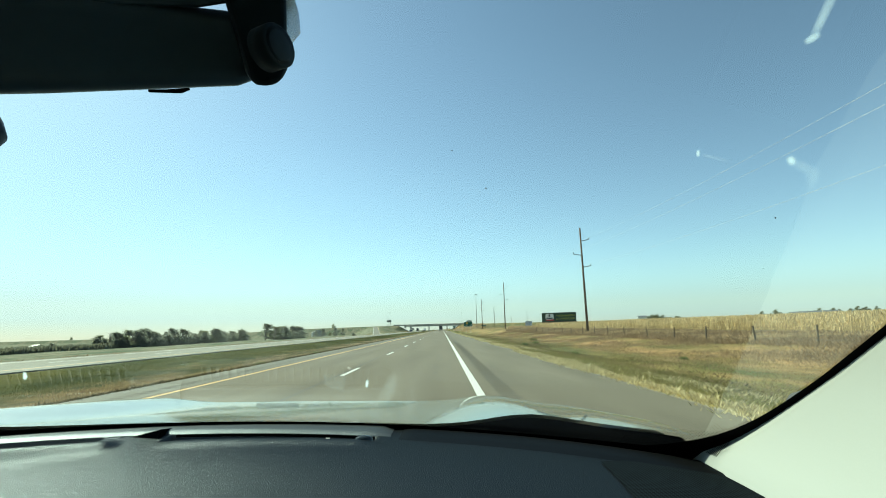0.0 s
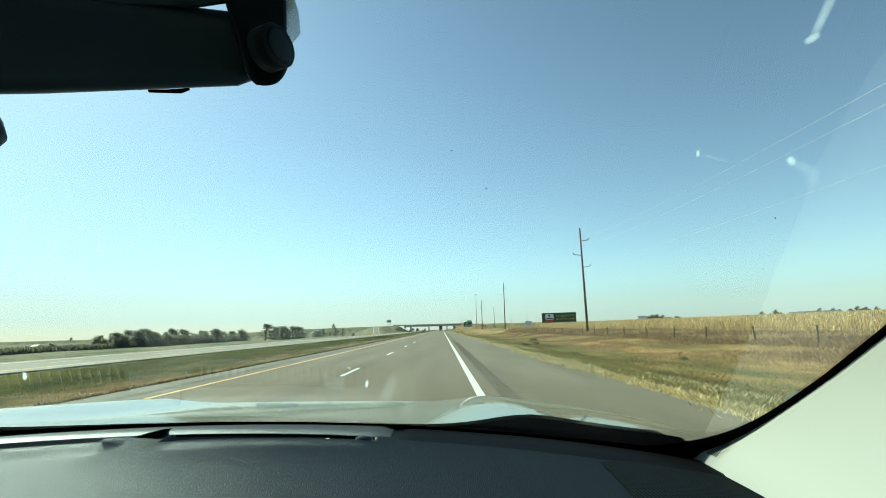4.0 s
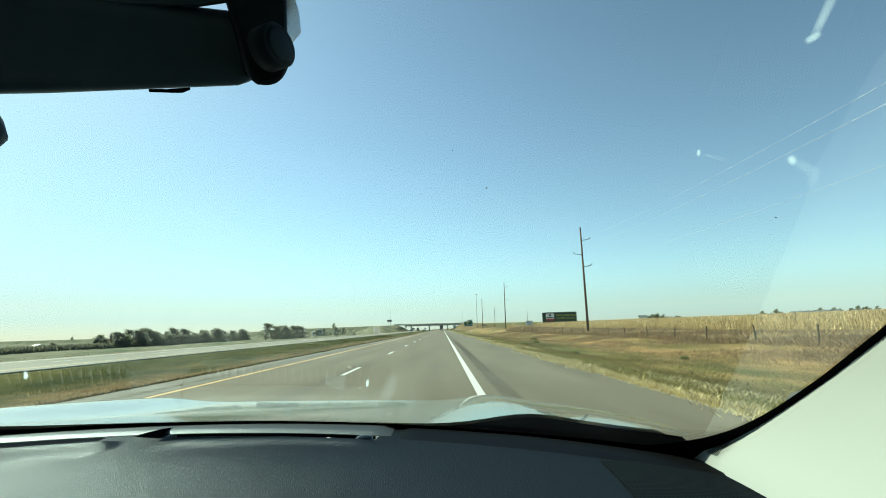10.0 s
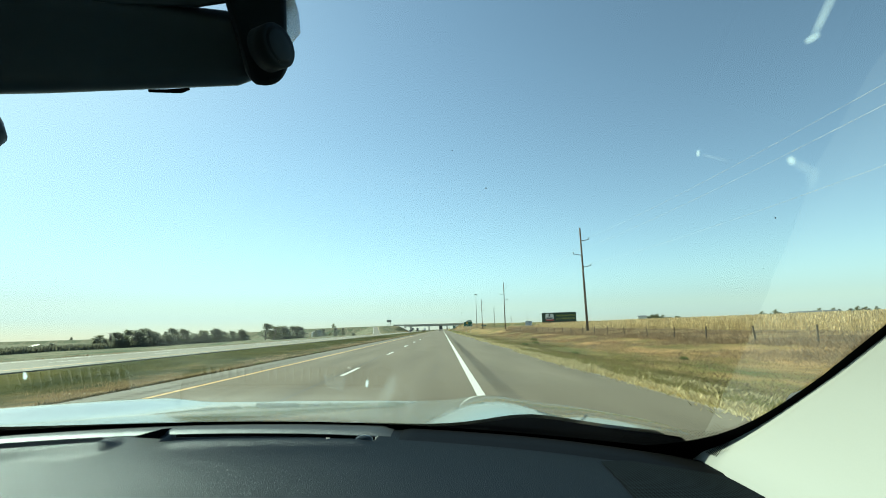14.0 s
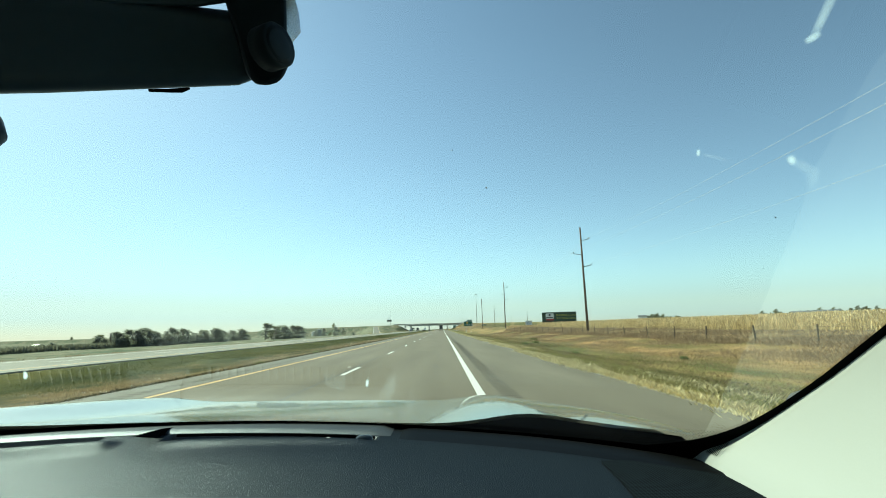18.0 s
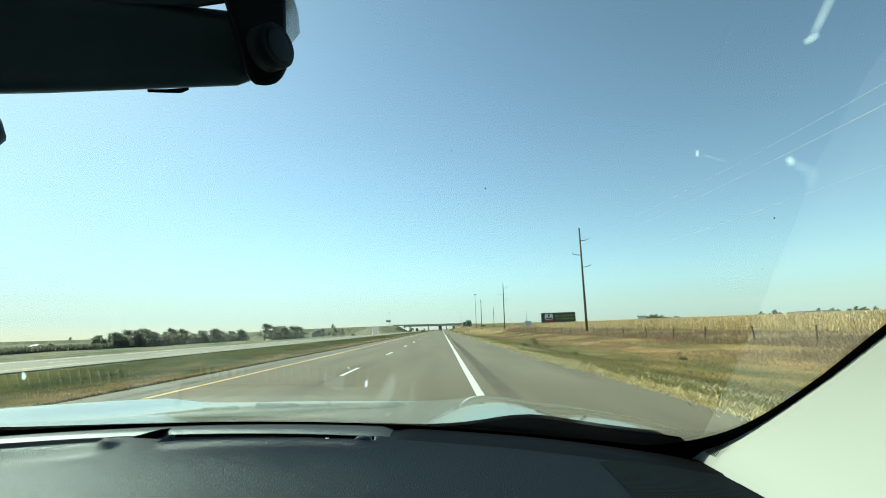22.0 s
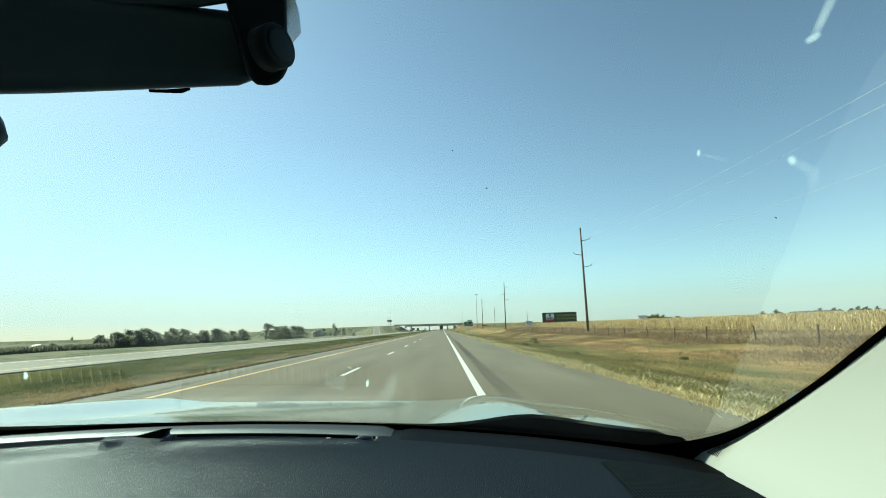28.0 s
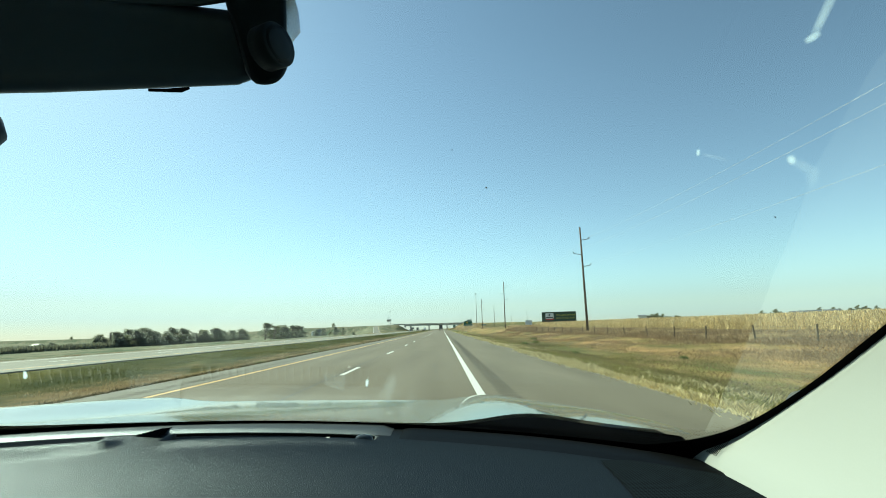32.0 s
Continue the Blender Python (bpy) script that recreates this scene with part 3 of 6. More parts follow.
def guardrail(x, y0, y1, face):
    r = thing("guardrail", "galvanised steel guardrail on short posts in front of the bridge", "guardrail", "guardrails at the overpass")
    wave = [(0, 0.48), (0.05, 0.52), (0.05, 0.58), (0.0, 0.62), (0.0, 0.66), (0.05, 0.70), (0.05, 0.76), (0, 0.80)]
    g = Geo()
    for y in (y0, y1):
        g.v += [(x + face * a, y, z) for a, z in wave] + [(x + face * (a - 0.01), y, z) for a, z in reversed(wave)]
    n = len(wave) * 2
    g.f = [(i, (i + 1) % n, (i + 1) % n + n, i + n) for i in range(n)]
    part("beam", g, galvanised, r, smooth=True)
    for k in range(int((y1 - y0) / 1.905) + 1):
        part("post", rail_post, pole_wood, r).location = (x - face * 0.12, y0 + 1.905 * k, 0)


rail_post = as_mesh("post", Geo().box(-0.08, 0.08, -0.08, 0.08, -0.6, 0.78), post_wood)
guardrail(4.6, 500, 584, -1)
guardrail(-9.2, 502, 587, 1)
guardrail(-22.3, 502, 587, -1)


# ---- poles and wires ----
def utility_pole(h=16.5):
    p = thing("utility_pole", "tall weathered wooden utility pole with three short arms", "utility pole", "poles along the road")
    part("pole", Geo().tube([(0, 0, -1), (0, 0, h)], [0.21, 0.12], 10), pole_wood, p, smooth=True)
    for s, z in ((1, h - 2.0), (-1, h - 4.3), (1, h - 6.2)):
        arm = part("arm", Geo().tube([(0, 0, z - 0.12), (s * 0.75, 0, z), (s * 1.35, 0, z + 0.12)], [0.06, 0.05, 0.04], 6), steel_dark, p)
        part("insulator", Geo().tube([(s * 1.3, 0, z + 0.1), (s * 1.3, 0, z + 0.42)], [0.07, 0.05], 8), barn_grey, arm)
    part("brace", Geo().tube([(0.05, 0, h - 0.6), (1.2, 0, h - 1.95)], 0.012, 4), wire_metal, p)
    return p


first = utility_pole()
POLES = [(22.3, 71.5 + 93.5 * k) for k in range(-6, 3)] + [(40.7, 361), (88, 480), (96, 642), (60, 532), (38, 722), (34, 822)]
first.matrix_basis = pose(22.3, 71.5, ground_z(22.3, 71.5))
for x, y in POLES:
    if y != 71.5:
        copy_thing(first, pose(x, y, ground_z(x, y), 0, rng.uniform(-0.6, 0.6), rng.uniform(-6, 6)))
line = thing("power_line", "thin bare overhead wires strung between the poles", "power line")
feet = [Vector((x, y, ground_z(x, y))) for x, y in POLES[:10]]
for dx, dz in ((1.3, 14.9), (-1.3, 12.6), (1.3, 10.7)):
    path = []
    for p, q in zip(feet, feet[1:]):
        for i in range(24):
            t = i / 24
            path.append(p.lerp(q, t) + Vector((dx, 0, dz - 5.8 * t * (1 - t))))
    part("wire", Geo().tube(path, 0.0075, 5, cap=False), wire_metal, line)


def high_mast(x, y, h):
    p = thing("high_mast_light", "tall slim steel mast with a ring of floodlights", "light mast", at=(x, y, ground_z(x, y)))
    part("mast", Geo().tube([(0, 0, -0.5), (0, 0, h)], [0.26, 0.10], 10), sign_back, p, smooth=True)
    part("ring", Geo().tube([(0.7 * math.cos(a), 0.7 * math.sin(a), h - 0.2) for a in span(0, 2 * math.pi, 12)], 0.06, 5), steel_dark, p)
    for k in range(6):
        a = k * math.pi / 3
        part("floodlight", Geo().box(-0.22, 0.22, -0.22, 0.22, h - 0.55, h - 0.25, pose(0.85 * math.cos(a), 0.85 * math.sin(a), 0)), steel_dark, p)


high_mast(26.2, 353, 26)
high_mast(-70, 622, 28)
high_mast(30, 702, 26)


def fence():
    f = thing("fence", "weathered wooden post and wire fence along the field edge", "fence")
    r = random.Random(2)
    mesh = as_mesh("post", Geo().tube([(0, 0, -0.3), (0, 0, 1.16)], [0.062, 0.052], 8), post_wood)
    for k in range(-60, 75):
        y = 14.4 + 5.45 * k + r.uniform(-0.4, 0.4)
        if k > 6 and y > 250:
            break
        ob = part("post", mesh, post_wood, f)
        ob.matrix_basis = pose(20.6, y, ground_z(20.6, y), r.uniform(-7, 7), r.uniform(-7, 7), r.uniform(0, 90))
    for z in (0.35, 0.6, 0.85, 1.05):
        part("wire", Geo().tube([(20.6, y, ground_z(20.6, y) + z) for y in span(-280, 250, 60)], 0.004, 4, cap=False), steel_dark, f)


fence()


# ---- signs ----
def rounded(x0, x1, z0, z1, r, n=4):
    out = []
    for cx, cz, a0 in ((x1 - r, z0 + r, -90), (x1 - r, z1 - r, 0), (x0 + r, z1 - r, 90), (x0 + r, z0 + r, 180)):
        out += [(cx + r * math.cos(radians(a0 + 90 * i / n)), cz + r * math.sin(radians(a0 + 90 * i / n))) for i in range(n + 1)]
    return out


def guide_panel(parent, name, x0, x1, z0, z1, r=0.18, face=None, rim=0.05):
    p = part(name, Geo().prism(rounded(x0, x1, z0, z1, 0.02), 0.03), sign_back, parent)
    part("border", Geo().prism(rounded(x0 + 0.02, x1 - 0.02, z0 + 0.02, z1 - 0.02, r), 0.004, pose(0, -0.004, 0)), sign_white, p)
    part("face", Geo().prism(rounded(x0 + 0.02 + rim, x1 - 0.02 - rim, z0 + 0.02 + rim, z1 - 0.02 - rim, r - 0.04), 0.004, pose(0, -0.008, 0)), face or sign_green, p)
    return p


def posts(parent, xs, top, material, w=0.09):
    for x in xs:
        part("post", Geo().box(x - w, x + w, 0.04, 0.04 + 2 * w, -2.2, top), material, parent)


def arrow(parent, x, z, s):
    out = [(-0.10, -0.62), (0.10, -0.62), (0.10, 0.1), (0.36, 0.1), (0, 0.55), (-0.36, 0.1), (-0.10, 0.1)]
    a = radians(-42)
    part("arrow", Geo().prism([(x + s * (p * math.cos(a) - q * math.sin(a)), z + s * (p * math.sin(a) + q * math.cos(a))) for p, q in out], 0.003, pose(0, -0.012, 0)), sign_white, parent)


ex = thing("exit_sign", "green exit sign with white lettering on two steel posts", "road sign", "green guide signs", at=(12.2, 220, 0.3), turn=-3)
pan = guide_panel(ex, "panel", -2.03, 2.03, 2.0, 4.22)
tab = guide_panel(ex, "exit_tab", -0.45, 1.75, 4.25, 4.95, 0.12)
letters("lettering", "Grinnell", 0.62, sign_white, pan, -0.35, 2.66, squeeze=1.12)
letters("lettering", "EXIT", 0.40, sign_white, tab, 0.13, 4.6, squeeze=1.1)
letters("lettering", "85", 0.56, sign_white, tab, 1.1, 4.6, squeeze=1.1)
part("route_shield", Geo().prism([(-0.5 + (0.46 + 0.035 * math.cos(9 * a)) * math.cos(a), 3.58 + (0.42 + 0.03 * math.cos(9 * a)) * math.sin(a)) for a in span(0, 6.2, 60)], 0.003, pose(0, -0.011, 0)), sign_yellow, pan, "yellow sunflower-shaped route shield")
letters("lettering", "216", 0.5, sign_black, pan, -0.5, 3.58, y=-0.016)
arrow(pan, 1.45, 2.85, 0.75)
posts(ex, (-1.0, 1.2), 4.2, galvanised)

cr = thing("guide_sign", "green road guide sign with white lettering on two steel posts", "road sign", "green guide signs", at=(13.3, -290, 0.0), turn=-3)
pan = guide_panel(cr, "panel", -2.2, 2.2, 2.0, 3.95)
letters("lettering", "County 30 Rd", 0.58, sign_white, pan, 0, 3.25)
letters("lettering", "EXIT", 0.40, sign_white, pan, -0.5, 2.5)
letters("lettering", "85", 0.56, sign_white, pan, 0.55, 2.5)
posts(cr, (-1.25, 1.25), 3.9, galvanised)

go = thing("gore_sign", "green exit sign with a white arrow on two wooden posts", "road sign", "green guide signs", at=(9.2, 361, 0.0))
pan = guide_panel(go, "panel", -1.0, 1.0, 2.0, 3.8)
letters("lettering", "EXIT", 0.5, sign_white, pan, 0, 3.4)
letters("lettering", "85", 0.72, sign_white, pan, -0.35, 2.65)
arrow(pan, 0.55, 2.65, 0.75)
posts(go, (-0.6, 0.6), 2.6, sign_wood, 0.07)


def bar_sign(name, label, category, at, w, h, z0, face, ink, rows, material=steel_dark, turn=0, two=True, frame_rim=0.05):
    """A sign whose small writing is plain bars."""
    s = thing(name, label, category, at=at, turn=turn)
    p = guide_panel(s, "panel", -w / 2, w / 2, z0, z0 + h, min(0.12, h * 0.2), face, frame_rim)
    for k in range(rows):
        z = z0 + h * (k + 0.7) / (rows + 0.4)
        ww = w * (0.34 + 0.08 * ((k * 7) % 3 - 1))
        part("writing", Geo().box(-ww, ww, -0.014, -0.009, z - h * 0.045, z + h * 0.045), ink, p)
    posts(s, (-w * 0.3, w * 0.3) if two else (0,), z0 + h * 0.9, material, 0.05)
    return s


bar_sign("field_sign", "pale blue and white field sign on two posts beside the fence", "sign", (26.6, 143, 0.9), 2.1, 1.35, 0.9, sign_white, sign_blue, 4, post_wood)
bar_sign("ramp_guide_sign", "green guide sign with small white writing on three posts", "road sign", (37, 414, 1.5), 4.4, 1.2, 1.6, sign_green, sign_white, 2)
bar_sign("service_sign", "blue service sign by the slip road", "road sign", (24.5, 457, 3.5), 1.6, 1.2, 1.4, sign_blue, sign_white, 2, two=False)
mm = thing("mile_marker", "narrow green mile marker with white figures on one post", "road sign", at=(6.6, 417, -0.2))
pan = guide_panel(mm, "panel", -0.22, 0.22, 1.75, 3.0, 0.06, rim=0.015)
letters("lettering", "MILE", 0.16, sign_white, pan, 0, 2.86)
letters("lettering", "8", 0.5, sign_white, pan, 0, 2.52)
letters("lettering", "6", 0.5, sign_white, pan, 0, 2.05)
posts(mm, (0,), 2.9, sign_black, 0.03)


def diamond_sign(at, size=0.55):
    s = thing("warning_sign", "yellow diamond warning sign on a wooden post", "road sign", at=at)
    p = part("panel", Geo().prism([(0, 1.9), (size, 1.9 + size), (0, 1.9 + 2 * size), (-size, 1.9 + size)], 0.02), sign_black, s)
    k = size * 0.93
    part("face", Geo().prism([(0, 1.9 + size - k), (k, 1.9 + size), (0, 1.9 + size + k), (-k, 1.9 + size)], 0.004, pose(0, -0.005, 0)), sign_yellow, p)
    part("plaque", Geo().box(-0.3, 0.3, -0.005, 0.02, 1.3, 1.85), sign_yellow, s)
    posts(s, (0,), 2.8, sign_wood, 0.05)


diamond_sign((18.0, 356, ground_z(18, 356)))
diamond_sign((7.5, 622, ground_z(7.5, 622)))


def object_marker(x, y):
    s = thing("object_marker", "small black and yellow striped marker at a guardrail end", "road sign", at=(x, y, 0))
    p = part("panel", Geo().box(-0.15, 0.15, 0, 0.01, 0.75, 1.65), sign_yellow, s)
    for k in range(4):
        part("stripe", Geo().prism([(-0.15, 0.78 + 0.22 * k), (0.15, 0.88 + 0.22 * k), (0.15, 0.98 + 0.22 * k), (-0.15, 0.88 + 0.22 * k)], 0.003, pose(0, -0.004, 0)), sign_black, p)
    posts(s, (0,), 1.5, steel_dark, 0.02)


object_marker(-9.2, 500)
object_marker(4.6, 498)


def street_lamp(x, y, h=9.5, side=1):
    s = thing("street_lamp", "grey steel street lamp with a curved arm on the bank", "street lamp", "street lamps", at=(x, y, ground_z(x, y)))
    part("pole", Geo().tube([(0, 0, -0.3), (0, 0, h)], [0.1, 0.07], 10), galvanised, s, smooth=True)
    arm = part("arm", Geo().tube([(0, 0, h - 0.1), (side * 0.9, 0, h + 0.7), (side * 2.0, 0, h + 1.25), (side * 2.6, 0, h + 1.35)], 0.04, 8), galvanised, s, smooth=True)
    part("lamp_head", Geo().box(side * 2.5 - 0.3, side * 2.5 + 0.35, -0.14, 0.14, h + 1.28, h + 1.42), steel_dark, arm, bevel=0.03)


street_lamp(33, 535)
street_lamp(-62, 536, side=-1)
# braced gate posts in the field fence
br = thing("fence_brace", "weathered wooden braced fence posts with a cross rail", "fence", at=(20.6, -60, ground_z(20.6, -60)))
for y in (0, 2.4):
    part("post", Geo().tube([(0, y, -0.4), (0, y, 1.6)], [0.10, 0.09], 8), post_wood, br)
part("rail", Geo().tube([(0, 0, 1.2), (0, 2.4, 1.2)], 0.06, 8), post_wood, br)
for y in (137, 188, 262, 324):
    d = thing("delineator", "short brown delineator post beside the shoulder", "marker post", "delineator posts", at=(5.9, y, ground_z(5.9, y)))
    part("post", Geo().box(-0.04, 0.04, -0.02, 0.02, -0.3, 1.15), board_brown, d)
    part("reflector", Geo().box(-0.04, 0.04, -0.025, -0.021, 0.95, 1.12), sign_white, d)
for x, y, w, h, z in ((-48, -378, 3.0, 5.2, 1.6), (-62, -268, 6.4, 3.8, 1.2), (-40, -32, 1.2, 2.2, 1.2), (-58, 507, 5, 2.2, 8.5), (-40, 622, 5, 2.4, 2.2)):
    s = thing("sign_back", "grey back of a road sign on posts facing oncoming traffic", "road sign", "signs seen from behind", at=(x, y, ground_z(x, y)))
    part("panel", Geo().box(-w / 2, w / 2, -0.03, 0.03, z, z + h), sign_back, s)
    for k in range(3):
        part("stiffener", Geo().box(-w / 2 + 0.1, w / 2 - 0.1, -0.09, -0.03, z + h * (0.2 + 0.3 * k), z + h * (0.2 + 0.3 * k) + 0.08), steel_dark, s)
    posts(s, (-w * 0.3, w * 0.3), z + h * 0.9, steel_dark, 0.07)

bb = thing("billboard", "long dark green billboard with yellow-green lettering beside a corn field", "billboard", at=(39.8, 158, 0.55), turn=-14)
bb.scale = (0.86, 1.0, 0.94)
pan = part("panel", Geo().box(-6.6, 6.6, 0, 0.25, 2.1, 5.75), board_brown, bb)
part("face", Geo().box(-6.55, 6.55, -0.03, 0, 2.45, 5.72), board_green, pan)
part("skirt", Geo().box(-6.6, 6.6, -0.05, 0.2, 1.35, 2.05), board_brown, bb, "brown timber skirt board")
letters("lettering", "FIVE GENERATIONS", 0.92, board_lime, pan, 2.6, 4.55, y=-0.04, squeeze=0.92)
letters("lettering", "IS A STRONG SIGN.", 0.92, board_lime, pan, 2.6, 3.5, y=-0.04, squeeze=0.92)
part("badge", Geo().prism(rounded(-5.2, -2.0, 3.35, 5.35, 0.5), 0.01, pose(0, -0.045, 0)), sign_white, pan, "white rounded badge")
part("badge_band", Geo().prism(rounded(-5.2, -2.0, 2.85, 3.33, 0.1), 0.01, pose(0, -0.045, 0)), sign_red, pan, "red band")
part("badge_mark", Geo().box(-3.95, -3.25, -0.06, -0.04, 4.35, 5.15).box(-4.9, -2.3, -0.06, -0.04, 3.6, 4.0), sign_black, pan)
posts(bb, (-5.6, -2.8, 0, 2.8, 5.6), 5.4, post_wood, 0.12)


# ---- the car ----
CX = -0.45                                  # middle of the car
DASH_Z = 1.20


def base_y(x):
    """Foot of the windshield."""
    return 0.92 - 0.466 * (x - CX) ** 2


def rear_y(x):
    """Rear edge of the bonnet."""
    return base_y(x) + ease(x, [-1.4, 0.05, 0.29, 0.5], [0.10, 0.105, 0.235, 0.35])


def hood_z(x, y):
    u = abs(x - CX)
    v = min(1.0, max(0.0, (y - rear_y(x)) / (hood_nose(x) - rear_y(x))))
    z = 1.178 - 0.098 * (y - 1.02) - 0.02 * (x - CX) + 0.068 * ease(x, [-1.0, -0.82, -0.14, 0.08, 0.3], [0.2, -0.45, -0.45, 0.7, 0.65]) * v * (1 - v)
    z += 0.021 * math.exp(-((u - 0.60) / 0.11) ** 2) - 0.02 * max(0.0, (u - 0.72) / 0.2) ** 2
    return z - 3.0 * max(0.0, y - hood_nose(x)) ** 1.6 - 0.3 * max(0.0, y - hood_nose(x))


def hood_nose(x):
    return 1.90 - 0.36 * (abs(x - CX) / 0.9) ** 2.4


car = thing("car", "pale silver crossover car with a black dashboard, standing in the lane", "car")
hood = Geo().sheet(lambda u, v: (CX + u, rear_y(CX + u) + v * (hood_nose(CX + u) + 0.12 - rear_y(CX + u)), hood_z(CX + u, rear_y(CX + u) + v * (hood_nose(CX + u) + 0.12 - rear_y(CX + u)))), span(-0.92, 0.92, 60), span(0, 1, 50), flip=False)
part("hood", hood, car_silver, car, "glossy pale silver bonnet with two raised ridges", smooth=True)
cowl = Geo().sheet(lambda u, v: (CX + u, base_y(CX + u) + 0.012 + v * (rear_y(CX + u) - 0.010 - base_y(CX + u)), 1.168 + (hood_z(CX + u, rear_y(CX + u)) - 0.006 - 1.168) * v - 0.03 * math.sin(math.pi * v)), span(-0.88, 0.88, 40), span(0, 1, 8))
part("cowl", cowl, black_edge, car, "black plastic cowl under the windshield", smooth=True)
for x0, x1 in ((0.02, 0.30), (-0.75, -0.2)):
    wip = part("wiper", Geo().tube([(x, base_y(x) + 0.05 + 0.02 * math.sin(6 * (x - x0)), 1.158) for i, x in enumerate(span(x0, x1, 6))], 0.004, 6), rubber, car)
    part("wiper_blade", Geo().tube([(x + 0.02, base_y(x) + 0.035, 1.160) for x in span(x0, x1, 6)], 0.003, 5), rubber, wip)


def dash_top(x, y):
    """Height of the dashboard skin."""
    f = base_y(x) - y
    z = DASH_Z - 0.004 + 0.006 * math.exp(-((f - 0.24) / 0.12) ** 2) - 0.010 * max(0.0, (x - 0.1) / 0.25) ** 2
    z -= 0.26 * ease(x, [-0.85, -0.08], [1, 0]) * max(0.0, f - 0.115)      # the skin falls away towards the driver
    z += ease(x, [-0.534, -0.508, -0.46, -0.40, -0.13, -0.09], [0.0105, 0.0, 0.0, 0.0045, 0.0045, 0.0]) * math.exp(-((f - 0.166) / 0.019) ** 2)
    z -= 0.022 * min(1.0, max(0.0, (0.024 - f) / 0.008))          # the channel of the defroster
    return z - 1.6 * max(0.0, 0.40 - y) ** 1.5 - 0.5 * max(0.0, 0.26 - y)


def dash_end(y):
    """Where the dashboard ends beside the pillar."""
    return float(np.interp(y, [0.2, 0.38, 0.48, 0.58, 0.65, 0.8], [0.284, 0.290, 0.313, 0.333, 0.342, 0.345]))


SLOTS = [(-0.765, -0.562), (-0.452, -0.105)]          # two air slots across the dashboard, each behind a raised lip


def dash_point(u, w):
    """Skin of the dashboard; w: 0 at the windshield, 1 behind the air slots, 2 at the rear edge."""
    x = u if u <= 0 else u * 0.345
    f = 0.2 * w if w <= 1 else 0.2 + (base_y(x) - 0.4) * (w - 1)
    y = base_y(x) - f
    x = min(x, x * dash_end(y) / 0.345) if x > 0 else x
    sunk = 0.016 if 0.1105 < f < 0.147 and any(a < x < b for a, b in SLOTS) else 0.0
    return x, y, dash_top(x, y) - sunk


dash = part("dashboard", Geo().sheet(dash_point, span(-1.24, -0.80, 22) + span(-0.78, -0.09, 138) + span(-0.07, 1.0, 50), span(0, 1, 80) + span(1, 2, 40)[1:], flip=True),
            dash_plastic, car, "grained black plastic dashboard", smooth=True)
for xa, xb in SLOTS:
    part("air_slot", Geo().sheet(lambda u, f: (u, base_y(u) - f, dash_top(u, base_y(u) - f) - 0.0145), span(xa + 0.003, xb - 0.003, 30), span(0.112, 0.1455, 4), flip=True), dash_smooth, dash, "dark floor of an air slot")
    if xa > -0.5:
        part("slot_wall", Geo().sheet(lambda u, h: (u, base_y(u) - 0.1128, dash_top(u, base_y(u) - 0.1128) + h), span(xa + 0.004, xb - 0.004, 30), [-0.0042, 0.0006]), black_edge, dash)
    for k in range(int((xb - xa) / 0.0147)):
        x = xa + 0.009 + 0.0147 * k
        z = dash_top(x, base_y(x) - 0.13)
        part("vent_fin", Geo().box(x, x + 0.0014, base_y(x) - 0.146, base_y(x) - 0.112, z - 0.015, z - 0.009), dash_fin, dash)
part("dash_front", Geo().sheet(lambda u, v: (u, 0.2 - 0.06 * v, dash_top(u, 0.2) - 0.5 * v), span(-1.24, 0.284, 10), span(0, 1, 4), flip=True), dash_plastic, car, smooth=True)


def on_dash(x0, x1, f0, f1, lift, n=40, m=6):
    """A skin laid over the dashboard between two distances from the windshield."""
    def fn(u, v):
        f = f0 + (f1 - f0) * v
        y = base_y(u) - f
        edge = min(1.0, 6 * v, 6 * (1 - v), (u - x0) * 60 + 0.02, (x1 - u) * 60 + 0.02)
        return u, y, dash_top(u, y) + lift * max(0.0, edge) ** 0.5
    return Geo().sheet(fn, span(x0, x1, n), span(0, 1, m), flip=True)


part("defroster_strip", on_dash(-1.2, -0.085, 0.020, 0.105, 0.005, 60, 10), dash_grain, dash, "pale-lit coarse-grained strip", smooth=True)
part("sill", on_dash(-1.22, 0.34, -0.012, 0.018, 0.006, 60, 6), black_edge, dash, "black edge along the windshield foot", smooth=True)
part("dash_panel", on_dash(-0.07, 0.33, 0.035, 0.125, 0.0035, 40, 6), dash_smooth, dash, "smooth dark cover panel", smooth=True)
z = dash_top(-0.5, 0.80)
hood_part = part("sensor_hood", Geo().add([(-0.524, 0.801, z - 0.001), (-0.466, 0.795, z + 0.0125), (-0.478, 0.850, z + 0.004), (-0.53, 0.852, z)], [(0, 1, 2, 3)]), dash_plastic, dash, "small raised sensor hood")
part("opening", Geo().add([(-0.516, 0.800, z - 0.001), (-0.468, 0.790, z - 0.001), (-0.467, 0.796, z + 0.0115)], [(0, 1, 2)]).add([(-0.468, 0.790, z - 0.001), (-0.48, 0.85, z - 0.001), (-0.478, 0.85, z + 0.004), (-0.467, 0.796, z + 0.0115)], [(0, 1, 2, 3)]), black_edge, hood_part, "dark opening")
g = Geo()
for r, zz in ((0.014, -0.002), (0.0125, 0.003), (0.008, 0.0055), (0.002, 0.006)):
    g.v += [(-0.122 + r * math.cos(a), 0.728 + 0.7 * r * math.sin(a), dash_top(-0.122, 0.728) + zz) for a in span(0, 2 * math.pi, 16)[:-1]]
g.f = [(i * 16 + j, i * 16 + (j + 1) % 16, i * 16 + 16 + (j + 1) % 16, i * 16 + 16 + j) for i in range(3) for j in range(16)]
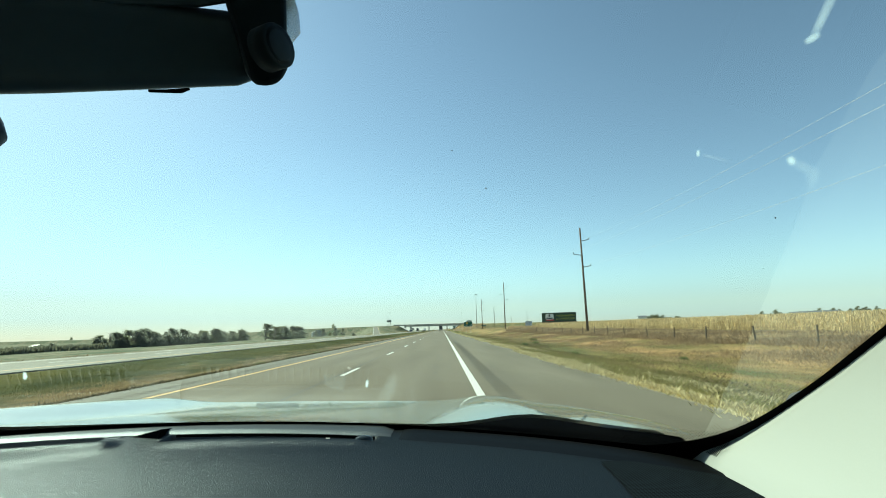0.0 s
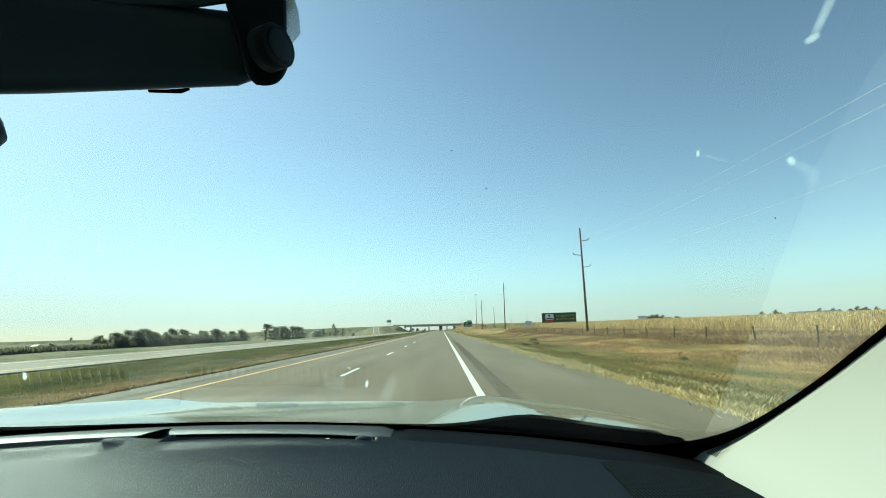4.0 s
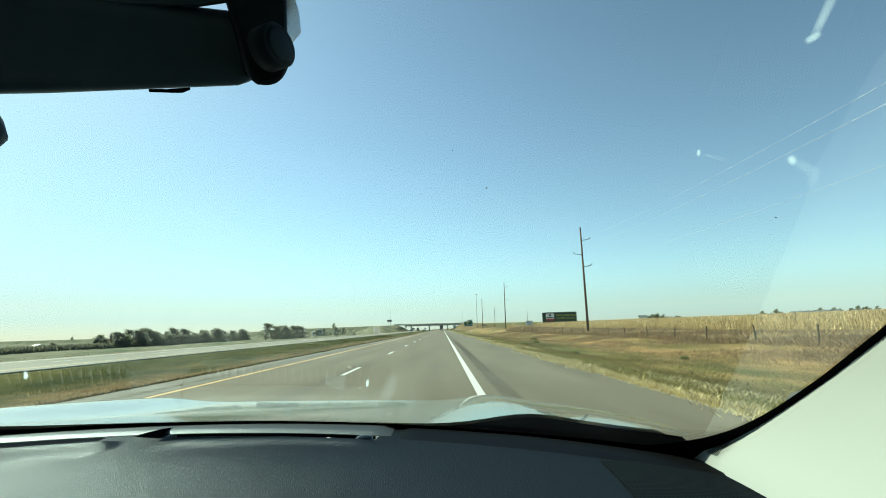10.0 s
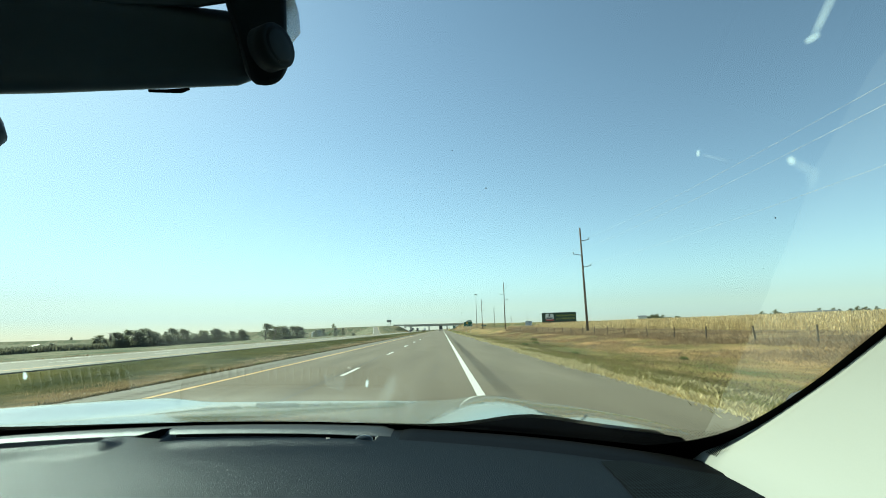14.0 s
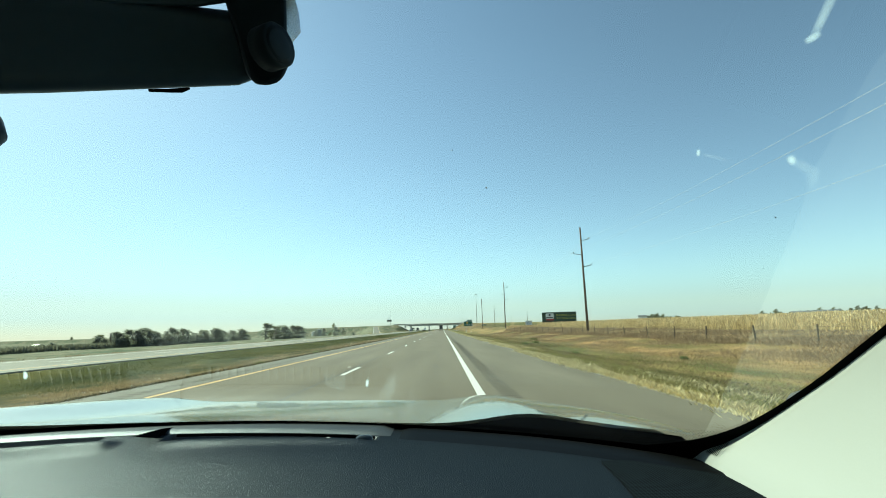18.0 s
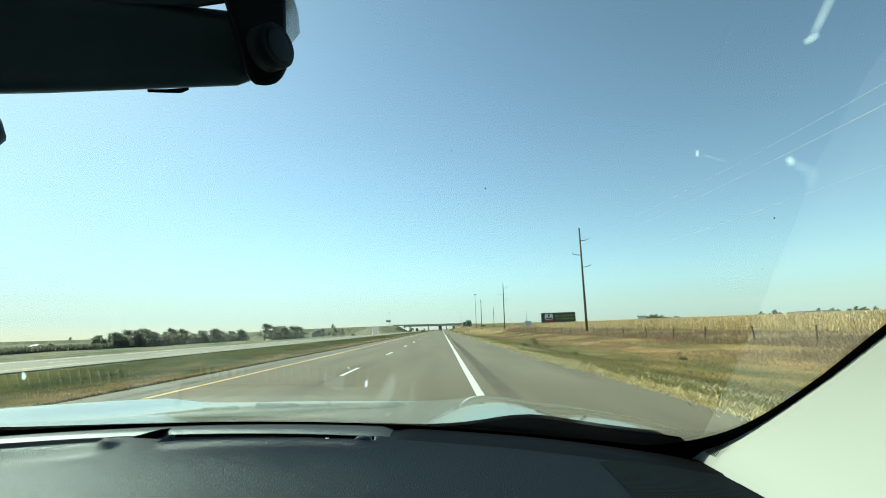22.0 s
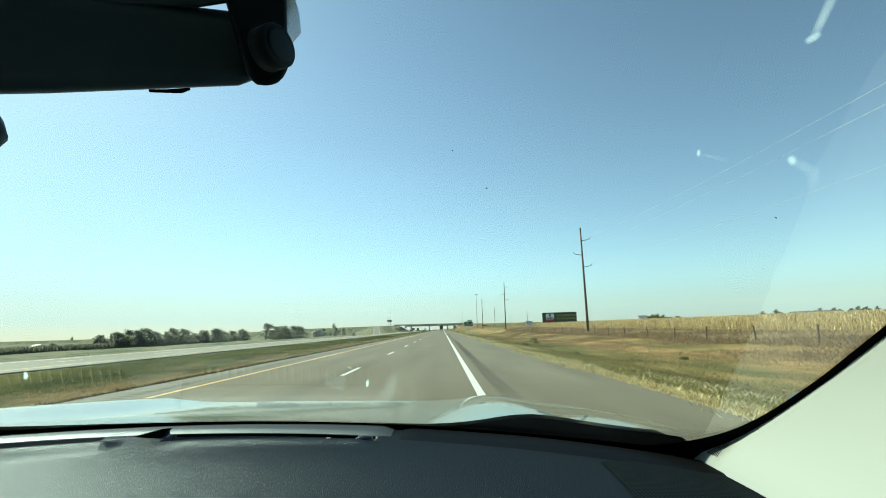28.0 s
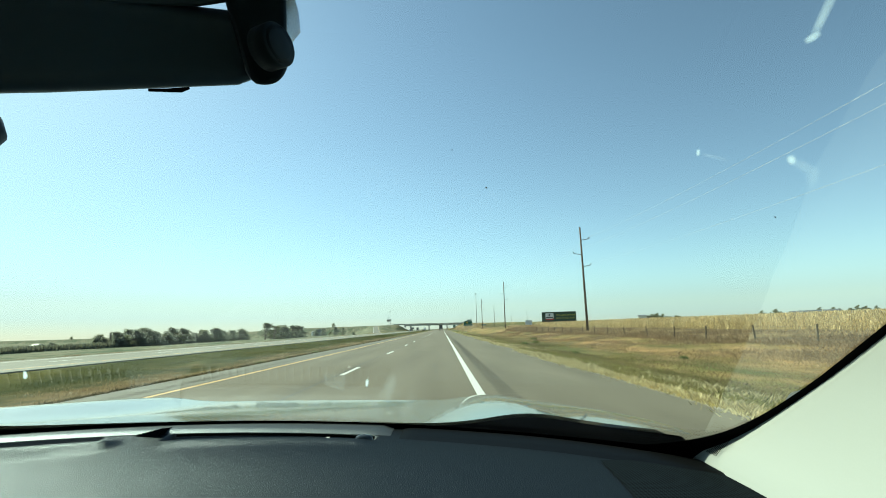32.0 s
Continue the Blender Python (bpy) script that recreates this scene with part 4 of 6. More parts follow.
part("light_sensor", g, glass_dark, dash, "small domed light sensor", smooth=True)
part("clip", Geo().box(-0.181, -0.176, 0.735, 0.739, DASH_Z - 0.003, DASH_Z + 0.0015), sign_white, dash, "tiny white clip")
part("speaker_grille", Geo().sheet(lambda u, v: (0.185 + 0.145 * u - 0.02 * v * (1 - u), 0.585 + 0.03 * u - 0.25 * v, dash_top(0.185 + 0.145 * u, 0.585 - 0.25 * v) + 0.0012), span(0, 1, 16), span(0, 1, 16), flip=True),
     grille_dots, dash, "finely punched speaker grille", smooth=True)

# windshield and its black rim
EDGE = Vector((0.015, -0.283, 0.186)) / 0.186     # run of the side rim for a metre of height


def glass_point(x, z):
    """Point of the windshield above the foot at x."""
    h = z - 1.175
    side = (x - CX) / 0.795
    return CX + (x - CX) + 0.08 * h * side, base_y(x) - 1.52 * h - 0.10 * h * h, z


def rim_high(z):
    """Inner edge of the black rim, from the middle of the car."""
    return 0.7815 - 0.047 * math.exp(-(z - 1.2127) / 0.023) - 0.06 * max(0.0, z - 1.31)


def rim_low(z):
    return 0.788 - 0.020 * math.exp(-(max(z, 1.185) - 1.2057) / 0.03) - 0.06 * max(0.0, z - 1.31)


pane = part("windshield", Geo().sheet(lambda u, v: glass_point(CX + u, v), span(-0.795, 0.795, 40), span(1.172, 1.62, 24)), windshield_glass, car, "clear slightly green windshield", smooth=True)
pane.visible_shadow = False
rim = Geo().sheet(lambda u, v: (lambda p: (p[0], p[1] - 0.002, p[2] - 0.001))(glass_point(CX + u, 1.172 + (0.036 - 0.006 * u) * v)), span(-0.795, 0.795, 50), [0, 1])
for s in (-1, 1):
    rim.sheet(lambda u, v: (lambda p: (p[0], p[1] - 0.002, p[2] - 0.001))(glass_point(CX + s * (rim_low(u) + 0.008 + (rim_high(u) - rim_low(u) - 0.008) * v), u)), span(1.196, 1.62, 60), [0, 1])
part("windshield_rim", rim, black_edge, car, "black printed rim of the windshield", smooth=True)
for s in (1, -1):
    def rim_point(z, s=s):
        return Vector(glass_point(CX + s * max(rim_low(z), 0.766 - 0.06 * max(0.0, z - 1.31)), z))

    def trim(u, v, s=s):
        p = rim_point(1.10 + 0.52 * u) + Vector((-s * 0.003, -0.005, 0))
        return p.x + s * (ease(u, [0.14, 0.62], [-0.07, 0.0]) * (v if v < 0.36 else 0.36 - 0.25 * (v - 0.36))), p.y - 0.62 * v, p.z
    part("pillar_trim", Geo().sheet(trim, span(0, 1, 40), span(0, 1, 16), flip=s > 0), trim_pale, car, "pale fabric-covered windshield pillar trim", smooth=True)

dots = Geo()
for z in span(1.215, 1.60, 520):
    p = Vector(glass_point(CX + rim_high(z) - 0.0003, z)) + Vector((0, -0.002, -0.001))
    r = 0.0007
    dots.add([p + Vector((r * math.cos(a), -0.3 * r * math.sin(a), r * math.sin(a))) for a in span(0, 5.24, 5)], [tuple(range(6))])
for x in span(-1.2, 0.33, 500):
    p = Vector(glass_point(x, 1.2095 - 0.006 * (x - CX))) + Vector((0, -0.002, -0.001))
    r = 0.0007
    dots.add([p + Vector((r * math.cos(a), -0.5 * r * math.sin(a), r * math.sin(a))) for a in span(0, 5.24, 5)], [tuple(range(6))])
for i in range(40):
    for j in range(14):
        p = Vector(glass_point(0.335 - 0.0026 * i, 1.2065 + 0.0022 * j)) + Vector((0, -0.002, -0.001))
        r = 0.00115 * (1 - 0.012 * i - 0.025 * j)
        if r > 0.0003:
            dots.add([p + Vector((r * math.cos(a), -0.5 * r * math.sin(a), r * math.sin(a))) for a in span(0, 5.24, 5)], [tuple(range(6))])
tagged(part("rim_dots", dots, black_edge, car, "fine printed black dots along the glass rim"), kind="stuff")

foot = [Vector(p) for p in ((0.3160, 0.590, 1.2040), (0.3285, 0.5515, 1.2278), (0.3125, 0.5598, 1.2064))]        # ribbed corner at the pillar's foot
for k in range(9):
    f = (k + 0.9) / 9.5
    rib_top = foot[0].lerp(foot[1], f)
    rib_end = foot[0].lerp(foot[2], 1.129 * f) if f < 0.886 else foot[2].lerp(foot[1], (f - 0.886) / 0.114)
    part("rib", Geo().tube([rib_top + Vector((-0.0012, 0, 0.0008)), rib_end + Vector((-0.0012, 0, 0.0008))], 0.0004, 5), black_edge, car, "dark rib at the foot of the pillar trim")

# mirror
def housing(outline, y0, y1, slim=0.985):
    """A block that narrows away from the seats: outline in x, z at y0, its back at y1."""
    n, k = len(outline), y1 / y0
    vs = [(x, y0, z) for x, z in outline] + [(x * k * (2 - slim), y1, EYE[2] + (z - EYE[2]) * k / slim) for x, z in outline]
    return Geo().add(vs, [tuple(range(n)), tuple(range(2 * n - 1, n - 1, -1))] + [(i + n, (i + 1) % n + n, (i + 1) % n, i) for i in range(n)])


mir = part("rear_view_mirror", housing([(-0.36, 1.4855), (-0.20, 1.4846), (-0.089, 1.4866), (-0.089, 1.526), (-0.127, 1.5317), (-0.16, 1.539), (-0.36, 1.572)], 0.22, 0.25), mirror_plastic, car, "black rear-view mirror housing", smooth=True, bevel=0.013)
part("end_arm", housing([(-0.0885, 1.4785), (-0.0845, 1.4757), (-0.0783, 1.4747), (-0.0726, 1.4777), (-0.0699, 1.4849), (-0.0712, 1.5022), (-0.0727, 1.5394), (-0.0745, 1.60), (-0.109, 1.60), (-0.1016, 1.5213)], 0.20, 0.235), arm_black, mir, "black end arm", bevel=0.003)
KN, KA = Vector((-0.0748, 0.190, 1.4880)), Vector((0.9, -0.43, 0)).normalized()
knob = part("pivot_knob", Geo().tube([KN + KA * d for d in (-0.004, 0.0048, 0.0056, 0.0058, 0.0050)], [0.0098, 0.0098, 0.0092, 0.0082, 0.0077], 40), arm_black, mir, "round pivot knob", smooth=True)
part("knob_cap", Geo().tube([KN + KA * d for d in (0.003, 0.0054, 0.0059, 0.0061)], [0.0071, 0.0071, 0.0064, 0.0020], 40), arm_black, knob, smooth=True)
part("button", Geo().tube([(-0.150, 0.222, 1.4866), (-0.140, 0.222, 1.4862), (-0.1334, 0.222, 1.4862), (-0.1290, 0.222, 1.4872)], [0.0008, 0.0010, 0.0013, 0.0006], 8), black_edge, mir)
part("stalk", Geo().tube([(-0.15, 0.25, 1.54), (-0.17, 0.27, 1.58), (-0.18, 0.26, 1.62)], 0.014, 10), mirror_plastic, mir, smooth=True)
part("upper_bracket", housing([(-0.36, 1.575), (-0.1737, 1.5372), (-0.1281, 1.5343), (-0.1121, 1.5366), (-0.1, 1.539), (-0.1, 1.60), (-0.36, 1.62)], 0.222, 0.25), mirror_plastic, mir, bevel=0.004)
part("clear_cover", Geo().prism([(-0.0775, 1.512), (-0.0722, 1.519), (-0.0735, 1.531), (-0.0775, 1.545), (-0.0775, 1.60), (-0.082, 1.60), (-0.081, 1.52)], 0.003, pose(0, 0.2205, 0)), clear_plastic, mir, "clear plastic edge")
part("sensor_pod", Geo().tube([(-0.2500, 0.224, 1.4790), (-0.2475, 0.223, 1.4740), (-0.2467, 0.222, 1.4690), (-0.2475, 0.222, 1.4620), (-0.2495, 0.222, 1.4580)], [0.008, 0.0165, 0.019, 0.0150, 0.005], 20), arm_black, mir, smooth=True)

# shell, roof, seats and wheels
FRONT_AXLE, REAR_AXLE, TAIL = 1.22, -1.50, -2.42


def roof_front(u):
    return 0.25 - 0.31 * u * u


def belt_x(y):
    """Half width of the body at the window line."""
    return 0.885 - 0.05 * max(0.0, (y - 0.6)) ** 2 - 0.05 * max(0.0, -y - 1.4) ** 2


def arch(y):
    """Lower edge of the side panels with the openings for the wheels."""
    z = 0.30
    for a in (FRONT_AXLE, REAR_AXLE):
        d = abs(y - a)
        if d < 0.41:
            z = max(z, 0.36 + math.sqrt(0.41 ** 2 - d * d))
    return z


def side_x(y, z):
    k = (z - 0.30) / 0.82
    return belt_x(y) + 0.055 * math.sin(math.pi * min(1.0, max(0.0, k)) ** 0.9) + 0.012 * math.exp(-((z - 0.93) / 0.04) ** 2)


def side_top(y):
    return 1.12 if y < 0.62 else ease(y, [0.62, 0.95, 1.9], [1.12, hood_z(CX + 0.9, 1.0) - 0.006, hood_z(CX + 0.9, 1.45) - 0.03])


def window_edge(y, v):
    """A line of the greenhouse: from the body's shoulder up to the roof."""
    return belt_x(y) - 0.015 - 0.085 * v ** 1.3, 1.12 + 0.52 * v


roof = part("roof", Geo().sheet(lambda u, v: (CX + 0.79 * u, roof_front(u) + v * (TAIL + 0.16 + 0.12 * u * u - roof_front(u)), 1.705 - 0.055 * u ** 4 - 0.05 * (v - 0.4) ** 2 * 2), span(-1, 1, 24), span(0, 1, 24)), car_silver, car, smooth=True)
part("headliner", Geo().sheet(lambda u, v: (CX + 0.775 * u, roof_front(u) - 0.01 + v * (TAIL + 0.20 - roof_front(u)), 1.665 - 0.055 * u ** 4 - 0.05 * (v - 0.4) ** 2 * 2), span(-1, 1, 16), span(0, 1, 16), flip=True), headliner_cloth, car, smooth=True)
for s in (-1, 1):
    part("side_panel", Geo().sheet(lambda y, v: (lambda z: (CX + s * side_x(y, z), y, z))(arch(y) + (side_top(y) - arch(y)) * v), span(TAIL + 0.05, 1.62, 150), span(0, 1, 16), flip=s > 0), car_silver, car, "pale silver body side with wheel arches", smooth=True)
    for a in (FRONT_AXLE, REAR_AXLE):
        lip = [(CX + s * (side_x(a + 0.41 * math.cos(t), 0.36 + 0.41 * math.sin(t)) + 0.002), a + 0.41 * math.cos(t), 0.36 + 0.41 * math.sin(t)) for t in span(-0.1, math.pi + 0.1, 24)]
        part("wheel_arch", Geo().tube(lip, 0.022, 8), black_plastic, car, "black plastic wheel arch", smooth=True)
        part("wheel_well", Geo().sheet(lambda t, v: (CX + s * (0.60 + 0.27 * v), a + 0.40 * math.cos(t), 0.36 + 0.40 * math.sin(t)), span(0, math.pi, 16), [0, 1]), black_edge, car)
        w = part("wheel", Geo().tube([(CX + s * x, a, 0.36) for x in (0.68, 0.70, 0.72, 0.88, 0.90, 0.91)], [0.30, 0.345, 0.36, 0.36, 0.345, 0.27], 36), rubber, car, "black rubber tyre", smooth=True)
        part("rim", Geo().tube([(CX + s * x, a, 0.36) for x in (0.885, 0.905, 0.905, 0.88)], [0.255, 0.255, 0.235, 0.225], 32), galvanised, w, "silver wheel rim")
        for k in range(5):
            t = 2 * math.pi * k / 5
            part("spoke", Geo().tube([(CX + s * 0.895, a + 0.03 * math.cos(t), 0.36 + 0.03 * math.sin(t)), (CX + s * 0.898, a + 0.24 * math.cos(t), 0.36 + 0.24 * math.sin(t))], [0.038, 0.024], 8), galvanised, w)
        part("hub", Geo().tube([(CX + s * 0.88, a, 0.36), (CX + s * 0.912, a, 0.36)], [0.06, 0.045], 16), galvanised, w)
    part("sill_panel", Geo().box(CX + s * 0.885 - 0.03, CX + s * 0.885 + 0.03, REAR_AXLE + 0.40, FRONT_AXLE - 0.40, 0.25, 0.37), black_plastic, car, bevel=0.02)
    # side windows between painted pillars
    cuts = [(0.47, -0.13), (-0.46, -0.48), (-0.54, -0.56), (-1.36, -1.34), (-1.44, -1.40), (-2.02, -1.86)]
    for i in (0, 2, 4):
        (f0, f1), (r0, r1) = cuts[i], cuts[i + 1]

        def pane_point(u, v):
            y = (f0 + (f1 - f0) * v) * (1 - u) + (r0 + (r1 - r0) * v) * u
            x, z = window_edge(y, 0.02 + 0.88 * v)
            return CX + s * x, y, z
        part("side_window", Geo().sheet(pane_point, span(0, 1, 8), span(0, 1, 6), flip=s < 0), side_glass, car, smooth=True).visible_shadow = False
    edges = [((0.58, -0.05), (0.47, -0.13)), ((-0.46, -0.48), (-0.54, -0.56)), ((-1.36, -1.34), (-1.44, -1.40)), ((-2.02, -1.86), (TAIL + 0.04, TAIL + 0.22))]
    for i, ((f0, f1), (r0, r1)) in enumerate(edges):
        def post_point(u, v):
            y = (f0 + (f1 - f0) * v) * (1 - u) + (r0 + (r1 - r0) * v) * u
            x, z = window_edge(y, 1.02 * v)
            return CX + s * (x + 0.004), y, z
        part("body_pillar", Geo().sheet(post_point, span(0, 1, 6), span(0, 1, 10), flip=s < 0), car_silver if i in (0, 3) else black_edge, car, smooth=True)
    part("roof_side", Geo().sheet(lambda y, v: (lambda p: (CX + s * (p[0] + 0.004 - 0.012 * max(0, v - 0.6)), y, p[1]))(window_edge(y, 0.90 + 0.17 * v)), span(TAIL + 0.22, -0.03, 30), span(0, 1, 5), flip=s > 0), car_silver, car, smooth=True)
    part("shoulder", Geo().sheet(lambda y, v: (CX + s * (side_x(y, 1.12) - 0.035 * v), y, 1.12 + 0.012 * v), span(TAIL + 0.06, 0.70, 30), span(0, 1, 3), flip=s > 0), car_silver, car, smooth=True)
    part("window_trim", Geo().tube([(CX + s * (belt_x(y) + 0.004), y, 1.128) for y in span(-2.05, 0.62, 20)], 0.009, 6), black_plastic, car, smooth=True)
    for y in (0.62, -0.50, -1.22):
        part("door_seam", Geo().tube([(CX + s * (side_x(y, z) + 0.001), y, z) for z in span(0.42 if y > -1 else 0.80, 1.11, 10)], 0.004, 5), black_edge, car)
    for y in (-0.30, -1.08):
        part("door_handle", Geo().tube([(CX + s * (side_x(y + d, 0.97) + o), y + d, 0.97) for d, o in ((-0.11, 0.0), (-0.09, 0.028), (0.09, 0.028), (0.11, 0.0))], 0.013, 8), car_silver, car, smooth=True)
    door_mirror = part("door_mirror", Geo().box(CX + s * 1.02 - 0.11, CX + s * 1.02 + 0.11, 0.585, 0.67, 1.13, 1.268), truck_dark, car, "dark door mirror", bevel=0.03)
    part("mirror_pane", Geo().box(CX + s * 1.03 - 0.075, CX + s * 1.03 + 0.075, 0.577, 0.583, 1.15, 1.24), glass_dark, door_mirror, bevel=0.002)
    part("mirror_foot", Geo().tube([(CX + s * 0.86, 0.58, 1.12), (CX + s * 0.97, 0.62, 1.15)], 0.025, 8), black_plastic, door_mirror)
    part("roof_rail", Geo().tube([(CX + s * 0.70, y, z) for y, z in ((-0.25, 1.68), (-0.33, 1.735), (-1.75, 1.73), (-1.85, 1.665))], 0.014, 8), black_plastic, car, smooth=True)
    part("door_card", Geo().sheet(lambda u, v: (CX + s * (0.79 + 0.02 * math.sin(3 * v)), u, 0.4 + 0.72 * v), span(-1.9, 0.55, 8), span(0, 1, 4), flip=s < 0), seat_cloth, car, smooth=True)
    seat = part("front_seat", Geo().box(CX + s * 0.37 - 0.25, CX + s * 0.37 + 0.25, -0.75, -0.25, 0.50, 0.70), seat_cloth, car, "dark cloth front seat", bevel=0.06)
    part("backrest", Geo().box(CX + s * 0.37 - 0.24, CX + s * 0.37 + 0.24, -0.95, -0.78, 0.62, 1.22), seat_cloth, seat, bevel=0.06)
    part("headrest", Geo().box(CX + s * 0.37 - 0.13, CX + s * 0.37 + 0.13, -0.99, -0.89, 1.25, 1.42), seat_cloth, seat, bevel=0.04)
    lamp = part("headlight", Geo().box(-0.17, 0.17, -0.06, 0.05, -0.055, 0.055, pose(CX + s * 0.67, hood_nose(CX + 0.67) + 0.07, 0.86, 0, 0, -s * 24)), glass_dark, car, "dark glassy headlight", bevel=0.03)
    part("lens", Geo().tube([(CX + s * 0.66, hood_nose(CX + 0.66) + 0.10, 0.86), (CX + s * 0.66, hood_nose(CX + 0.66) + 0.128, 0.86)], [0.045, 0.038], 16), lamp_glass, lamp)
    tail = part("tail_light", Geo().box(CX + s * 0.74 - 0.12, CX + s * 0.74 + 0.12, TAIL - 0.03, TAIL + 0.14, 0.92, 1.10), tail_red, car, "red tail light", bevel=0.035)
    part("fog_light", Geo().tube([(CX + s * 0.62, hood_nose(CX + 0.62) + 0.10, 0.50), (CX + s * 0.62, hood_nose(CX + 0.62) + 0.155, 0.50)], 0.05, 16), lamp_glass, car)
part("floor_pan", Geo().box(CX - 0.62, CX + 0.62, TAIL + 0.1, 1.5, 0.24, 0.36), black_edge, car, bevel=0.03)


def nose(u, v):
    """Front bumper: from under the chin up to the bonnet's lip."""
    z = 0.28 + 0.62 * v
    return CX + u, hood_nose(CX + u) + 0.06 + 0.085 * math.sin(math.pi * (0.15 + 0.75 * v)) - 0.10 * max(0.0, abs(u) - 0.78), z


part("bumper", Geo().sheet(nose, span(-0.93, 0.93, 40), span(0, 1, 14), flip=True), car_silver, car, "pale silver front bumper", smooth=True)
grille = part("grille", Geo().sheet(lambda u, v: (lambda p: (p[0], p[1] + 0.006, p[2]))(nose(u * (1 - 0.15 * v), 0.62 + 0.30 * v)), span(-0.46, 0.46, 16), span(0, 1, 4), flip=True), black_edge, car, "black front grille", smooth=True)
for k in range(4):
    part("grille_bar", Geo().tube([(lambda p: (p[0], p[1] + 0.012, p[2]))(nose(u * (1 - 0.15 * k / 4), 0.65 + 0.075 * k)) for u in span(-0.44, 0.44, 12)], 0.008, 6), steel_dark, grille, smooth=True)
part("air_intake", Geo().sheet(lambda u, v: (lambda p: (p[0], p[1] + 0.006, p[2]))(nose(u, 0.18 + 0.20 * v)), span(-0.50, 0.50, 16), span(0, 1, 4), flip=True), black_edge, car, smooth=True)
part("number_plate", Geo().box(CX - 0.16, CX + 0.16, hood_nose(CX) + 0.135, hood_nose(CX) + 0.16, 0.58, 0.73), sign_white, car, bevel=0.004)


def back(u, v):
    """Tailgate: upright below, leaning forward above."""
    z = 0.62 + 1.06 * v
    return CX + u * (0.86 - 0.10 * max(0.0, v - 0.45) / 0.55), TAIL + 0.08 * u * u + 0.24 * max(0.0, v - 0.42) ** 1.2 - 0.02, z


part("tailgate", Geo().sheet(back, span(-1, 1, 20), span(0, 1, 20)), car_silver, car, "pale silver tailgate", smooth=True)
part("rear_window", Geo().sheet(lambda u, v: (lambda p: (p[0], p[1] - 0.006, p[2]))(back(0.84 * u, 0.54 + 0.36 * v)), span(-1, 1, 12), span(0, 1, 8)), glass_dark, car, "dark rear window", smooth=True)
part("rear_bumper", Geo().box(CX - 0.88, CX + 0.88, TAIL - 0.09, TAIL + 0.25, 0.34, 0.66), black_plastic, car, "black rear bumper", bevel=0.07)
part("number_plate", Geo().box(CX - 0.16, CX + 0.16, TAIL - 0.035, TAIL - 0.018, 0.74, 0.89), sign_white, car, bevel=0.004)
part("roof_spoiler", Geo().box(CX - 0.62, CX + 0.62, TAIL + 0.02, TAIL + 0.30, 1.63, 1.675), car_silver, car, bevel=0.018)
part("rear_seat", Geo().box(CX - 0.65, CX + 0.65, -1.7, -1.5, 0.6, 1.25), seat_cloth, car, bevel=0.06)
part("steering_wheel", Geo().tube([(CX - 0.37 + 0.18 * math.cos(t), 0.02 - 0.07 * math.sin(t), 0.98 + 0.17 * math.sin(t)) for t in span(0, 2 * math.pi, 24)], 0.015, 8), black_plastic, car, "black steering wheel", smooth=True)

# chips on the glass that catch the light, and streaks painted as reflections; their film thins out towards the rims
def smear(points, widths, label, strength, name="glass_smear"):
    """A soft streak along points (x, z) of the windshield; widths in metres across it, strength at each point."""
    g, film = Geo(), []
    n, rows_, cols = len(points), 16, 6
    for i in range(rows_ + 1):
        u = i / rows_ * (n - 1)
        j = min(int(u), n - 2)
        u -= j
        x, z, w, k = [a + (b - a) * u for a, b in zip((*points[j], widths[j], strength[j]), (*points[j + 1], widths[j + 1], strength[j + 1]))]
        way = (Vector(glass_point(*points[j + 1])) - Vector(glass_point(*points[j]))).normalized()
        side = way.cross(Vector((-0.20, -0.54, -0.82))).normalized()
        for c in range(cols + 1):
            v = 2 * c / cols - 1
            g.v.append(tuple(Vector(glass_point(x, z)) + side * w * v * 0.5 + Vector((0, -0.003, -0.001))))
            film.append(k * (1 - v * v) * min(1.0, 5 * i / rows_, 5 * (1 - i / rows_)))
    g.f = [(i * (cols + 1) + c, i * (cols + 1) + c + 1, (i + 1) * (cols + 1) + c + 1, (i + 1) * (cols + 1) + c) for i in range(rows_) for c in range(cols)]
    me = as_mesh(name, g, glint_film)
    me.attributes.new("film", "FLOAT", "POINT").data.foreach_set("value", film)
    part(name, me, glint_film, pane, label).visible_shadow = False


# two streaks painted on the pane in place of a sunlit reflection
smear([(0.1745, 1.5235), (0.1755, 1.5173), (0.1778, 1.5062)], [0.0062, 0.0058, 0.0052], "bright streak painted as reflected light", [0.18, 0.22, 0.32])
smear([(0.1798, 1.5077), (0.1776, 1.5066), (0.1752, 1.5057)], [0.0040, 0.0055, 0.0040], "bright streak painted as reflected light", [0.2, 0.42, 0.3])
smear([(0.2075, 1.4575), (0.2045, 1.4602), (0.2015, 1.4626)], [0.0040, 0.0056, 0.0040], "pale stone chip with a tail", [0.2, 0.5, 0.3])
smear([(0.2243, 1.4447), (0.2190, 1.4530), (0.2050, 1.4600)], [0.0070, 0.0080, 0.0060], "pale stone chip with a tail", [0.04, 0.09, 0.14])
smear([(0.1552, 1.4694), (0.1541, 1.4712), (0.1530, 1.4730)], [0.0022, 0.0028, 0.0022], "tiny pale stone chip", [0.3, 0.5, 0.3])
smear([(0.1740, 1.4645), (0.1650, 1.4675), (0.1560, 1.4704)], [0.0040, 0.0030, 0.0025], "tiny pale stone chip", [0.03, 0.07, 0.1])
